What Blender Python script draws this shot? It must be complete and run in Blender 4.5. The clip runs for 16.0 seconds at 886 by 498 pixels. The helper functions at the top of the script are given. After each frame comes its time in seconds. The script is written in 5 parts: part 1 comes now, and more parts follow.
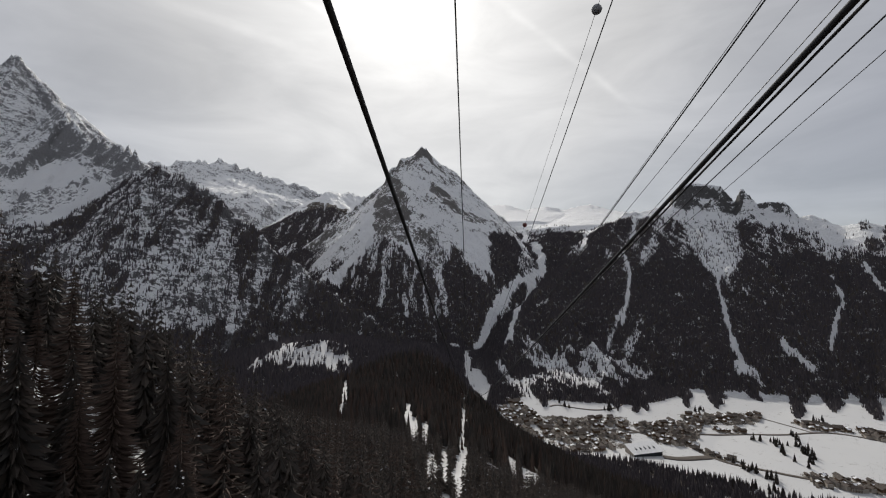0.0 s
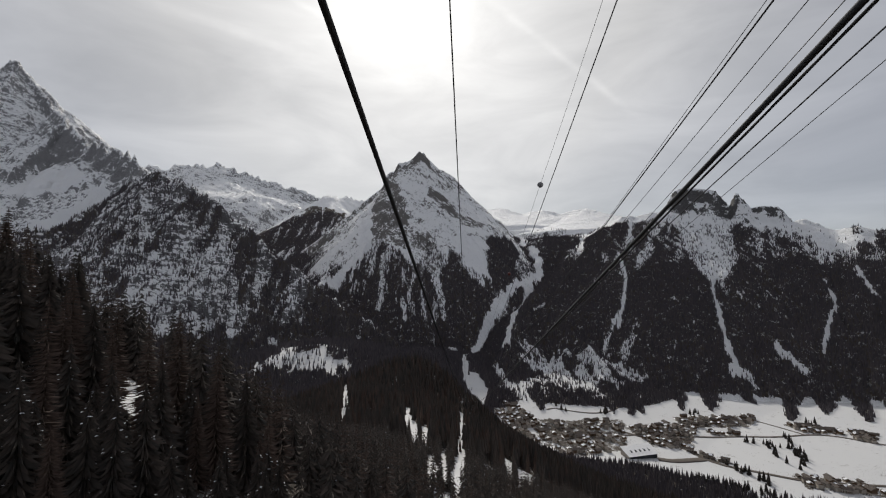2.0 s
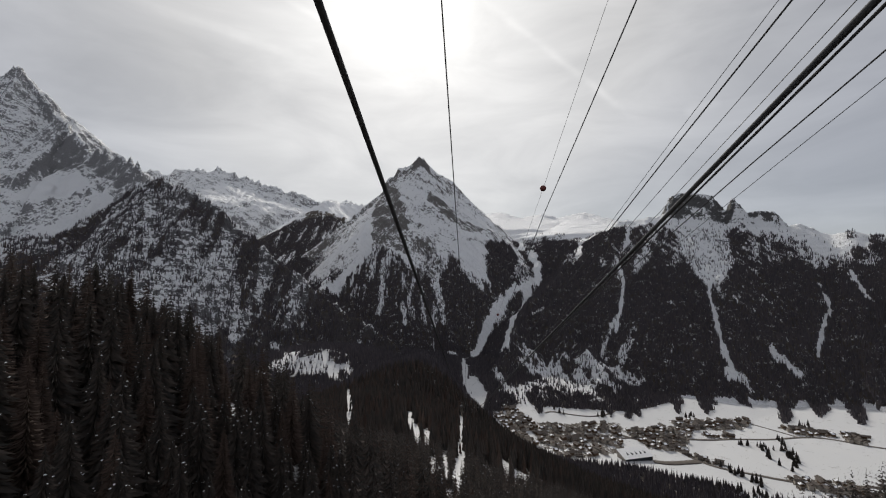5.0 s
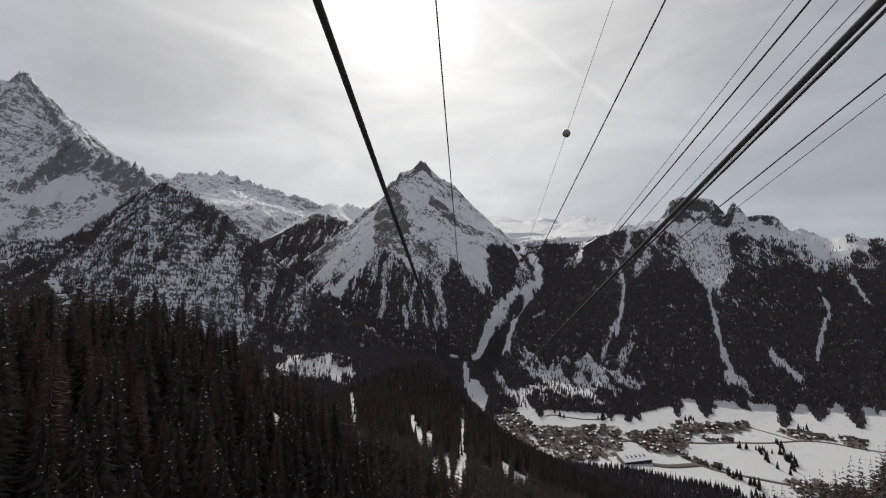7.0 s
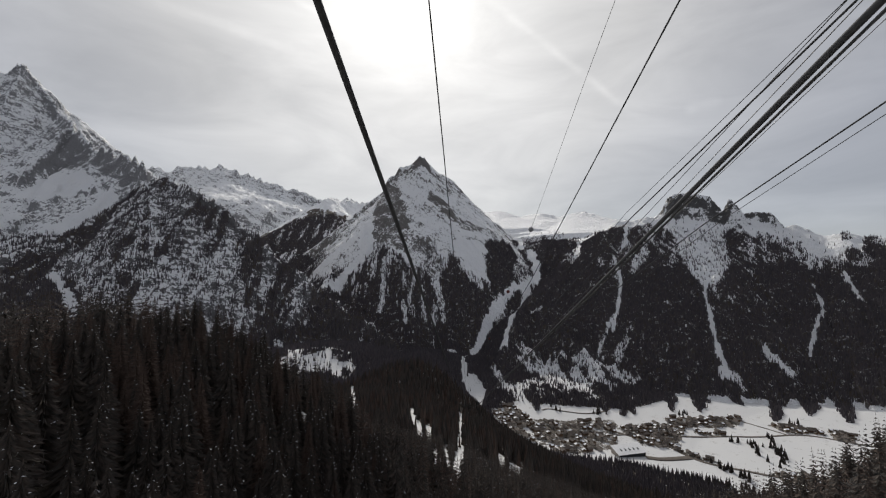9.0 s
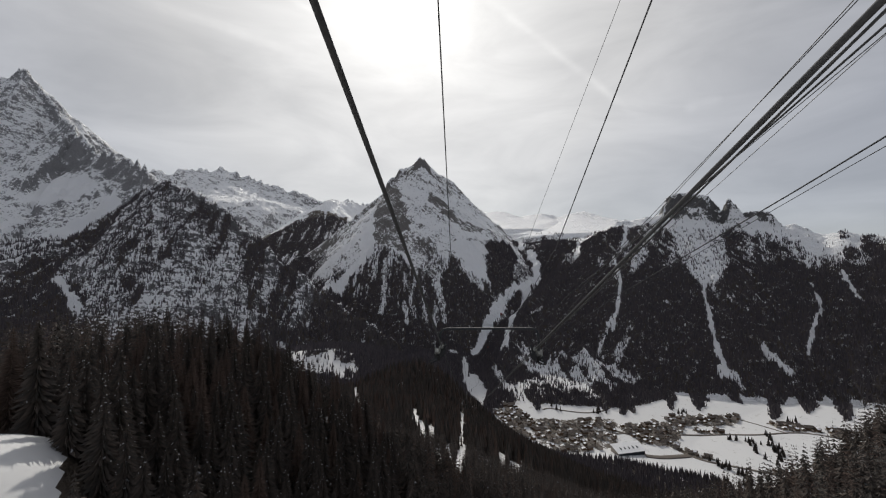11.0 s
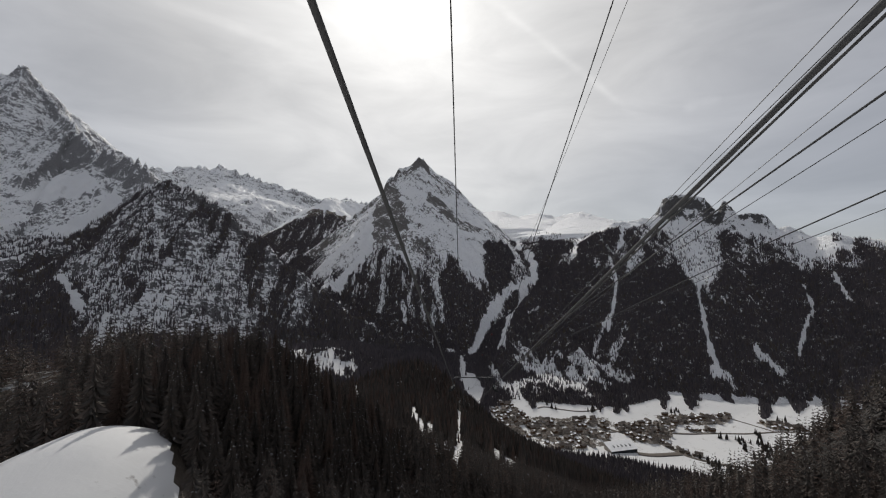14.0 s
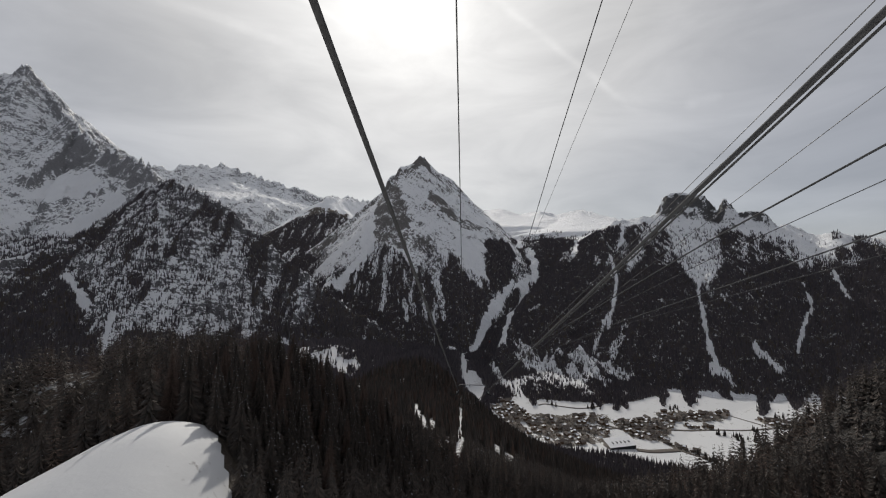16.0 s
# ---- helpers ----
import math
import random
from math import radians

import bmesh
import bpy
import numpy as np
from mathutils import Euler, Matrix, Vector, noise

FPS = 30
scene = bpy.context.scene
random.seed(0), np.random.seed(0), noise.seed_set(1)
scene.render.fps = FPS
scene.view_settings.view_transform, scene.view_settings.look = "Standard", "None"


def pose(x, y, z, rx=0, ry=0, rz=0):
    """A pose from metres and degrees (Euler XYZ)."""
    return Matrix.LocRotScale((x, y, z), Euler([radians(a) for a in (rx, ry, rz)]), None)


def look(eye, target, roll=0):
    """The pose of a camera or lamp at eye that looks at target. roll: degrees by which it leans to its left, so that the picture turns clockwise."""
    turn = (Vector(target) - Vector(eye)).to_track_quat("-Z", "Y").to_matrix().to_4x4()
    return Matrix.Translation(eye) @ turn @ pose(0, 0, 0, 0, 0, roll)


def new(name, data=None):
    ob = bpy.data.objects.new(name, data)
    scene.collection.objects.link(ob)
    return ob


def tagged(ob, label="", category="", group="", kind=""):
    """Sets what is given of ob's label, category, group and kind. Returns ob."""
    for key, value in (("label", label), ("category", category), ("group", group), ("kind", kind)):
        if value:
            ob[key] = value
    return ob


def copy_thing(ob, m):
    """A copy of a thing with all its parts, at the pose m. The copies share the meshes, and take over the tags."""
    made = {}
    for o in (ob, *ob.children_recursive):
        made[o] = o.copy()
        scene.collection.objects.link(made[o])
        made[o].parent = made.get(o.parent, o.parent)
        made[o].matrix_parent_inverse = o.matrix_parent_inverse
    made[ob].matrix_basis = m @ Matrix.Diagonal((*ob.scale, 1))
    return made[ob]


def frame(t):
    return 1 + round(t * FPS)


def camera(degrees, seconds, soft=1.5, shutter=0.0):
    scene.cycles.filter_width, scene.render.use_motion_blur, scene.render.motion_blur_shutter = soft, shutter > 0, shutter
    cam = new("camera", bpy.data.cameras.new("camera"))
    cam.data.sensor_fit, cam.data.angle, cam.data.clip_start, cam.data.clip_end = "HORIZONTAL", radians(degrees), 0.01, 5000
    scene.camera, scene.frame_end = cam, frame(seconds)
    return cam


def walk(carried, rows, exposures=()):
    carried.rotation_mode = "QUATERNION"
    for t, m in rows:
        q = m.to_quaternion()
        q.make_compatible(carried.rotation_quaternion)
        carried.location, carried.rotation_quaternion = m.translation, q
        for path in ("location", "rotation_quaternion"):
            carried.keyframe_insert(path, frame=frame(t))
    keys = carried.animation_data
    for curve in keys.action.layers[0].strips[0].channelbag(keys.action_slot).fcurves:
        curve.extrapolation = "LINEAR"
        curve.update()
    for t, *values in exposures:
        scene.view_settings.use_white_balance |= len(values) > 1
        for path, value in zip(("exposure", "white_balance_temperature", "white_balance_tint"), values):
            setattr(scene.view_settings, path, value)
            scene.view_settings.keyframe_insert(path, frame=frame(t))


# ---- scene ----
cam = camera(91.4, 16.0, soft=1.15)
PATH = [
    (0, (-4.08, -3.27, 397.87), (-2.94, 46.64, 400.65), -0.40),
    (0.5, (-4.40, -7.06, 399.09), (-3.29, 42.83, 402.16), -0.42),
    (1, (-4.71, -10.84, 400.31), (-3.36, 39.04, 403.60), -0.13),
    (1.5, (-5.02, -14.60, 401.52), (-3.39, 35.26, 404.99), -0.74),
    (2, (-5.32, -18.34, 402.73), (-3.90, 31.54, 405.86), -0.49),
    (2.5, (-5.63, -22.08, 403.93), (-4.20, 27.81, 407.07), -0.60),
    (3, (-5.93, -25.79, 405.12), (-4.46, 24.07, 408.52), -0.89),
    (3.5, (-6.24, -29.49, 406.31), (-4.71, 20.37, 409.68), -0.75),
    (4, (-6.54, -33.18, 407.50), (-5.02, 16.67, 410.98), -0.69),
    (6.5, (-8.02, -51.40, 413.34), (-6.53, -1.54, 416.79), -0.34),
    (7, (-8.31, -55.00, 414.49), (-6.96, -5.16, 418.25), -0.48),
    (7.5, (-8.60, -58.58, 415.64), (-7.02, -8.73, 419.07), -0.26),
    (8, (-8.89, -62.15, 416.78), (-7.37, -12.31, 420.45), -0.53),
    (8.5, (-9.18, -65.71, 417.92), (-7.67, -15.85, 421.43), -0.24),
    (9, (-9.47, -69.25, 419.05), (-7.96, -19.37, 422.16), -0.26),
    (11.5, (-10.89, -86.73, 424.65), (-9.41, -36.85, 427.77), -0.68),
    (12, (-11.17, -90.18, 425.75), (-9.57, -40.32, 429.13), -0.59),
    (12.5, (-11.45, -93.62, 426.86), (-9.90, -43.75, 430.16), -0.48),
    (13, (-11.73, -97.04, 427.95), (-10.30, -47.20, 431.75), -0.19),
    (13.5, (-12.01, -100.45, 429.05), (-10.60, -50.58, 432.36), -0.10),
    (14, (-12.28, -103.84, 430.13), (-10.59, -53.95, 433.03), -0.26),
    (14.5, (-12.56, -107.22, 431.22), (-11.17, -57.32, 434.14), -0.05),
    (15, (-12.84, -110.58, 432.30), (-11.57, -60.67, 434.95), -0.03),
    (15.5, (-13.11, -113.93, 433.37), (-11.64, -64.01, 435.80), -0.23),
    (16, (-13.39, -117.26, 434.45), (-11.83, -67.35, 437.04), -0.32),
]
walk(cam, [(t, look(e, g, r)) for t, e, g, r in PATH], exposures=[(0.0, 0.0), (12.0, 0.0), (14.0, -0.05), (16.0, -0.07)])

# ---- sky, sun ----
SUN_EL, SUN_AZ = 33.0, -2.5          # degrees above the horizon, degrees right of +y
SUN_DIR = Vector((math.sin(radians(SUN_AZ)) * math.cos(radians(SUN_EL)),
                  math.cos(radians(SUN_AZ)) * math.cos(radians(SUN_EL)), math.sin(radians(SUN_EL))))


class Nodes:
    """Short hand for building node trees."""

    def __init__(self, tree):
        self.tree = tree
        tree.nodes.clear()

    def add(self, kind, ins=None, **props):
        n = self.tree.nodes.new(kind)
        for k, v in props.items():
            if k == "operation":
                n.operation = v
            elif k == "blend_type":
                n.blend_type = v
            elif k == "data_type":
                n.data_type = v
            elif k == "sky_type":
                n.sky_type = v
            elif k == "noise_dimensions":
                n.noise_dimensions = v
            elif k == "feature":
                n.feature = v
            elif k == "attribute_name":
                n.attribute_name = v
        for k, v in (ins or {}).items():
            if isinstance(v, tuple) and len(v) == 2 and isinstance(v[0], bpy.types.Node):
                self.tree.links.new(v[0].outputs[v[1]], n.inputs[k])
            elif isinstance(v, bpy.types.NodeSocket):
                self.tree.links.new(v, n.inputs[k])
            else:
                n.inputs[k].default_value = v
        return n

    def math(self, op, a, b=0.0, c=0.0):
        return self.add("ShaderNodeMath", {0: a, 1: b, 2: c}, operation=op).outputs[0]

    def noise(self, vec, scale, detail=4.0, rough=0.55, distortion=0.0):
        return self.add("ShaderNodeTexNoise", {"Vector": vec, "Scale": scale, "Detail": detail,
                                               "Roughness": rough, "Distortion": distortion}).outputs["Fac"]

    def ramp(self, fac, stops):
        n = self.add("ShaderNodeValToRGB", {"Fac": fac})
        el = n.color_ramp.elements
        while len(el) > 1:
            el.remove(el[-1])
        for k, (p, c) in enumerate(stops):
            e = el[0] if k == 0 else el.new(p)
            e.position = p
            e.color = (c, c, c, 1) if isinstance(c, float) else (*c, 1)
        return n.outputs["Color"]

    def mix(self, fac, a, b, blend="MIX"):
        n = self.tree.nodes.new("ShaderNodeMix")
        n.data_type, n.blend_type = "RGBA", blend
        for sock, v in ((n.inputs[0], fac), (n.inputs[6], a), (n.inputs[7], b)):
            if isinstance(v, bpy.types.NodeSocket):
                self.tree.links.new(v, sock)
            elif isinstance(v, tuple):
                sock.default_value = (*v, 1)
            else:
                sock.default_value = v
        return n.outputs[2]


world = bpy.data.worlds.new("sky")
scene.world = world
world.use_nodes = True
N = Nodes(world.node_tree)
tc = N.add("ShaderNodeTexCoord").outputs["Generated"]
sky = N.add("ShaderNodeTexSky", sky_type="NISHITA")
sky.sun_disc, sky.sun_elevation, sky.sun_rotation = False, radians(SUN_EL), radians(SUN_AZ)
sky.altitude, sky.dust_density, sky.air_density = 1900, 1.5, 1.0
dirn = N.add("ShaderNodeVectorMath", {0: tc}, operation="NORMALIZE").outputs["Vector"]
dot = N.add("ShaderNodeVectorMath", {0: dirn, 1: tuple(SUN_DIR)}, operation="DOT_PRODUCT").outputs["Value"]
ang = N.math("ARCCOSINE", N.math("MINIMUM", dot, 0.99999))
# veil of thin high cloud, brighter towards the sun
def lobe(width, gain):
    q = N.math("DIVIDE", ang, width)
    return N.math("MULTIPLY", N.math("EXPONENT", N.math("MULTIPLY", N.math("POWER", q, 1.6), -1.0)), gain)
stretch = N.add("ShaderNodeVectorMath", {0: dirn, 1: (1.1, 1.0, 3.6)}, operation="MULTIPLY").outputs["Vector"]
streak = N.noise(stretch, 2.6, 6.0, 0.55, 0.5)
cloud = N.ramp(streak, [(0.32, 0.84), (0.68, 1.13)])
veil = N.math("ADD", N.math("ADD", lobe(0.13, 0.50), lobe(0.50, 0.57)), 0.328)
veil = N.math("MULTIPLY", veil, cloud)


def trail(a, b, width, gain):
    """A worn contrail between two directions."""
    a, b = Vector(a), Vector(b)
    nrm, mid = a.cross(b).normalized(), (a + b).normalized()
    wob = N.math("MULTIPLY", N.math("SUBTRACT", N.noise(dirn, 9.0, 4.0, 0.6), 0.5), width * 2.2)
    off = N.math("DIVIDE", N.math("ADD", N.add("ShaderNodeVectorMath", {0: dirn, 1: tuple(nrm)}, operation="DOT_PRODUCT").outputs["Value"], wob), width)
    line = N.math("EXPONENT", N.math("MULTIPLY", N.math("POWER", N.math("ABSOLUTE", off), 2.0), -1.0))
    along = N.add("ShaderNodeVectorMath", {0: dirn, 1: tuple(mid)}, operation="DOT_PRODUCT").outputs["Value"]
    half = a.angle(b) / 2
    win = N.add("ShaderNodeMapRange", {"Value": along, "From Min": math.cos(half * 1.25), "From Max": math.cos(half * 0.7), "To Min": 0.0, "To Max": 1.0}).outputs[0]
    patchy = N.ramp(N.noise(dirn, 14.0, 3.0, 0.6), [(0.3, 0.25), (0.65, 1.0)])
    return N.math("MULTIPLY", N.math("MULTIPLY", N.math("MULTIPLY", line, win), patchy), gain)


for t_ in (trail((0.1187, 0.8269, 0.5496), (0.4031, 0.8511, 0.3363), 0.007, 0.09), trail((-0.4988, 0.7215, 0.4803), (-0.2311, 0.8658, 0.4438), 0.010, 0.07),
           trail((-0.2643, 0.8033, 0.5337), (-0.128, 0.867, 0.4816), 0.006, 0.09), trail((0.4985, 0.806, 0.3193), (0.5441, 0.7742, 0.3234), 0.010, 0.05)):
    veil = N.math("ADD", veil, t_)
warm = N.ramp(N.math("MULTIPLY", ang, 0.5), [(0.0, (1.0, 0.985, 0.945)), (0.22, (1.005, 0.98, 0.94)), (0.42, (0.96, 0.965, 1.01)), (0.85, (0.93, 0.955, 1.06))])
veil_col = N.mix(1.0, veil, warm, "MULTIPLY")
both = N.add("ShaderNodeVectorMath", {0: N.add("ShaderNodeVectorMath", {0: sky.outputs[0], 3: 0.015}, operation="SCALE").outputs["Vector"], 1: veil_col}, operation="ADD").outputs["Vector"]
bg = N.add("ShaderNodeBackground", {"Color": both, "Strength": 1.0})
N.add("ShaderNodeOutputWorld", {"Surface": bg.outputs[0]})

sun = new("sun", bpy.data.lights.new("sun", "SUN"))
sun.data.energy, sun.data.angle, sun.data.color = 2.6, radians(1.0), (1.0, 0.95, 0.87)
sun.matrix_world = look((0, 0, 900), Vector((0, 0, 900)) - SUN_DIR * 100)

# ---- materials ----
def material(name):
    m = bpy.data.materials.new(name)
    m.use_nodes = True
    return m, Nodes(m.node_tree)


def finish(n, color, rough, bump=None, strength=0.3, distance=1.0, metallic=0.0, spec=0.3):
    ins = {"Base Color": color if isinstance(color, bpy.types.NodeSocket) else (*color, 1),
           "Roughness": rough, "Metallic": metallic, "Specular IOR Level": spec}
    if bump is not None:
        b = n.add("ShaderNodeBump", {"Height": bump, "Strength": strength, "Distance": distance})
        ins["Normal"] = b.outputs[0]
    p = n.add("ShaderNodeBsdfPrincipled", ins)
    n.add("ShaderNodeOutputMaterial", {"Surface": p.outputs[0]})


def terrain_material(name, rock_a, rock_b, snow_at, litter, tilt=0.0, relief=0.8, blotch=0.3, whiteness=1.0, streaks=1.0):
    """Snow that keeps off steep rock; litter: how much needle-strewn soil shows through."""
    m, n = material(name)
    geo = n.add("ShaderNodeNewGeometry")
    pos = geo.outputs["Position"]
    sep = n.add("ShaderNodeSeparateXYZ", {0: geo.outputs["Normal"]})
    big = n.noise(pos, 0.012, 5.0, 0.6)
    mid = n.noise(pos, 0.05, 5.0, 0.62)
    fine = n.noise(pos, 0.45, 4.0, 0.6)
    grit = n.noise(pos, 0.10, 4.0, 0.7, 0.8)
    xyz = n.add("ShaderNodeSeparateXYZ", {0: pos})
    dip = n.math("ADD", xyz.outputs["Z"], n.math("MULTIPLY", xyz.outputs["X"], tilt))
    strata = n.add("ShaderNodeCombineXYZ", {0: n.math("MULTIPLY", xyz.outputs["X"], 0.013), 1: n.math("MULTIPLY", xyz.outputs["Y"], 0.012), 2: n.math("MULTIPLY", dip, 0.055)}).outputs[0]
    band = n.noise(strata, 1.0, 8.0, 0.72, 0.4)
    runs = n.add("ShaderNodeVectorMath", {0: pos, 1: (0.075, 0.075, 0.012)}, operation="MULTIPLY").outputs["Vector"]
    run = n.noise(runs, 1.0, 8.0, 0.72, 0.3)
    steep = n.math("ADD", sep.outputs["Z"], n.math("MULTIPLY", n.math("SUBTRACT", run, 0.5), streaks))
    steep = n.math("ADD", steep, n.math("MULTIPLY", n.math("SUBTRACT", band, 0.5), blotch))
    steep = n.math("ADD", steep, n.math("MULTIPLY", n.math("SUBTRACT", grit, 0.5), blotch))
    bare = n.add("ShaderNodeAttribute", attribute_name="bare").outputs["Fac"]
    steep = n.math("SUBTRACT", steep, bare)
    snow = n.ramp(steep, [(snow_at - 0.035, 0.0), (snow_at + 0.03, 1.0)])
    rock = n.mix(band, rock_a, rock_b)
    rock = n.mix(n.ramp(fine, [(0.35, 0.0), (0.7, 1.0)]), rock, tuple(c * 0.5 for c in rock_a))
    white = n.mix(big, tuple(c * whiteness for c in (0.88, 0.89, 0.91)), tuple(c * whiteness for c in (0.93, 0.93, 0.92)))
    soil = n.mix(fine, (0.045, 0.035, 0.028), (0.10, 0.08, 0.06))
    if litter > 0:
        cover = n.math("ADD", n.math("MULTIPLY", mid, 0.6), n.math("MULTIPLY", fine, 0.4))
        white = n.mix(n.ramp(cover, [(0.62 - litter * 0.25, 0.0), (0.70 - litter * 0.25, 1.0)]), white, soil)
    col = n.mix(snow, rock, white)
    hgt = n.math("ADD", n.math("MULTIPLY", mid, 5.0), n.math("MULTIPLY", fine, n.math("MULTIPLY_ADD", snow, -0.7, 1.2)))
    hgt = n.math("ADD", hgt, n.math("ADD", n.math("MULTIPLY", run, 11.0), n.math("MULTIPLY", band, 9.0)))
    finish(n, col, 0.75, hgt, relief, 1.0)
    return m


FACE_ROCK = terrain_material("wooded_face_rock_and_snow", (0.13, 0.125, 0.13), (0.26, 0.25, 0.25), 0.66, 0.0, 0.1, 1.0, 1.5, streaks=1.3)
MOUNTAIN = terrain_material("snowy_mountain", (0.18, 0.175, 0.18), (0.32, 0.31, 0.30), 0.60, 0.0, 0.0, 0.9, 0.7)
# pale limestone, its tones raised to carry the aerial haze
HAZED_PEAK_ROCK = terrain_material("hazed_peak_rock_and_snow", (0.25, 0.25, 0.26), (0.42, 0.41, 0.41), 0.55, 0.0, 0.3, 1.0, 1.3, streaks=1.6)
HORN_ROCK = terrain_material("horn_rock_and_snow", (0.16, 0.15, 0.145), (0.30, 0.28, 0.26), 0.57, 0.0, 0.9, 1.0, 0.9, streaks=1.5)
TABLE_ROCK = terrain_material("table_rock_and_snow", (0.09, 0.088, 0.09), (0.20, 0.195, 0.19), 0.56, 0.0, -0.1, 1.0, 0.9, streaks=1.2)
FOREST_FLOOR = terrain_material("forest_floor", (0.08, 0.07, 0.065), (0.16, 0.14, 0.13), 0.58, 0.95)
YARD = terrain_material("trodden_village_ground", (0.12, 0.10, 0.08), (0.20, 0.17, 0.14), 0.5, 0.78)
# snow colour scaled down evenly to 0.64, a little soil showing
VALLEY = terrain_material("snowy_ground", (0.16, 0.14, 0.12), (0.26, 0.24, 0.22), 0.40, 0.12, 0.0, 0.06, whiteness=0.64)
SPUR = terrain_material("dark_scrubby_rock", (0.022, 0.018, 0.015), (0.055, 0.046, 0.040), 1.25, 0.4, 0.2, 1.0)


def needle_material(name, a, b, frost):
    """Conifer needles: dark, uneven from tree to tree, with snow lying on some boughs."""
    m, n = material(name)
    geo = n.add("ShaderNodeNewGeometry")
    info = n.add("ShaderNodeObjectInfo")
    pick = n.math("FRACT", n.math("ADD", geo.outputs["Random Per Island"], info.outputs["Random"]))
    fine = n.noise(geo.outputs["Position"], 1.6, 3.0, 0.6)
    col = n.mix(pick, a, b)
    col = n.mix(n.math("MULTIPLY", fine, 0.5), col, (0.012, 0.014, 0.012))
    if frost != 0:
        sep = n.add("ShaderNodeSeparateXYZ", {0: geo.outputs["Normal"]})
        spot = n.noise(geo.outputs["Position"], 0.9, 2.0, 0.5)
        lie = n.math("MULTIPLY", n.ramp(sep.outputs["Z"], [(0.25, 0.0), (0.6, 1.0)]), n.ramp(spot, [(0.68 - frost, 0.0), (0.72 - frost, 1.0)]))
        col = n.mix(lie, col, (0.72, 0.75, 0.80))
    finish(n, col, 0.8, None, spec=0.1)
    return m


SPRUCE = needle_material("spruce_needles", (0.066, 0.061, 0.056), (0.122, 0.098, 0.084), -0.03)
LARCH = needle_material("bare_larch_twigs", (0.092, 0.064, 0.053), (0.145, 0.104, 0.085), 0.0)
SCRUB = needle_material("dry_scrub", (0.045, 0.034, 0.028), (0.085, 0.060, 0.047), 0.0)
# far trees: distance haze is put into the colour, paler and more purple
HAZED_SPRUCE = needle_material("hazed_far_spruce", (0.094, 0.087, 0.100), (0.170, 0.146, 0.150), 0.0)


def plain(name, color, rough=0.6, metallic=0.0, scale=3.0, vary=0.25, bump=0.0):
    m, n = material(name)
    pos = n.add("ShaderNodeNewGeometry").outputs["Position"]
    a, b = n.noise(pos, scale, 4.0), n.noise(pos, scale * 9, 3.0)
    f = n.math("ADD", n.math("MULTIPLY", a, 0.6), n.math("MULTIPLY", b, 0.4))
    dark = tuple(c * (1 - vary) for c in color)
    light = tuple(min(1, c * (1 + vary)) for c in color)
    finish(n, n.mix(n.ramp(f, [(0.3, 0.0), (0.7, 1.0)]), dark, light), rough, f if bump else None, bump, 0.02, metallic)
    return m


BARK = plain("bark", (0.075, 0.055, 0.042), 0.9, 0, 6, 0.4)
STEEL = plain("dark_rope_steel", (0.085, 0.085, 0.086), 0.9, 0.0, 20, 0.3)
IRON = plain("painted_dark_iron", (0.032, 0.034, 0.038), 0.75, 0.0, 8, 0.3)
GALV = plain("weathered_zinc", (0.30, 0.31, 0.30), 0.5, 0.7, 10, 0.35)
CABLE = plain("grey_cable", (0.16, 0.155, 0.15), 0.6, 0.2, 20, 0.2)
BALL_RED = plain("faded_red_shell", (0.16, 0.045, 0.038), 0.55, 0.0, 6, 0.25)
BALL_GREY = plain("grey_shell", (0.30, 0.30, 0.31), 0.55, 0.0, 6, 0.2)
RUBBER = plain("tyre_rubber", (0.02, 0.02, 0.021), 0.75, 0.0, 12, 0.3)
SNOW = plain("fresh_snow", (0.80, 0.81, 0.83), 0.7, 0.0, 0.6, 0.04)
PLASTER = plain("pale_plaster", (0.40, 0.36, 0.31), 0.85, 0, 0.4, 0.15)
TIMBER = plain("brown_timber", (0.12, 0.075, 0.045), 0.8, 0, 0.5, 0.35)
SHINGLE = plain("dark_roof_covering", (0.075, 0.060, 0.052), 0.8, 0, 0.5, 0.35)
ASPHALT = plain("wet_dirty_road", (0.085, 0.070, 0.058), 0.6, 0, 0.12, 0.4)
GLASSY = plain("dark_glazed_front", (0.03, 0.035, 0.04), 0.25, 0, 0.5, 0.3)
SHEET = plain("snow_white_roof", (0.80, 0.80, 0.80), 0.6, 0.0, 0.3, 0.1)

# ---- the lie of the land ----
def lattice(ix, iy, seed):
    h = (ix.astype(np.int64) * 374761393 + iy.astype(np.int64) * 668265263 + seed * 974634777) & 0xFFFFFFFF
    h = ((h ^ (h >> 13)) * 1274126177) & 0xFFFFFFFF
    return ((h ^ (h >> 16)) & 0xFFFF) / 65535.0 * 2 - 1


def vnoise(x, y, seed=0):
    """Smooth value noise, -1 to 1."""
    ix, iy = np.floor(x), np.floor(y)
    fx, fy = x - ix, y - iy
    fx, fy = fx * fx * (3 - 2 * fx), fy * fy * (3 - 2 * fy)
    a, b = lattice(ix, iy, seed), lattice(ix + 1, iy, seed)
    c, d = lattice(ix, iy + 1, seed), lattice(ix + 1, iy + 1, seed)
    return (a + (b - a) * fx) * (1 - fy) + (c + (d - c) * fx) * fy


def fbm(x, y, size, octaves=4, seed=0, gain=0.5):
    out, amp, total = 0.0, 1.0, 0.0
    for k in range(octaves):
        out = out + amp * vnoise(x / size + 17.3 * k, y / size - 9.1 * k, seed + k)
        total += amp
        amp, size = amp * gain, size / 2.03
    return out / total


# ridges: crest points (x, y, z); steepness at the crest and lower down; reach of the steep part; rib height; mountain it belongs to
RIDGES = []


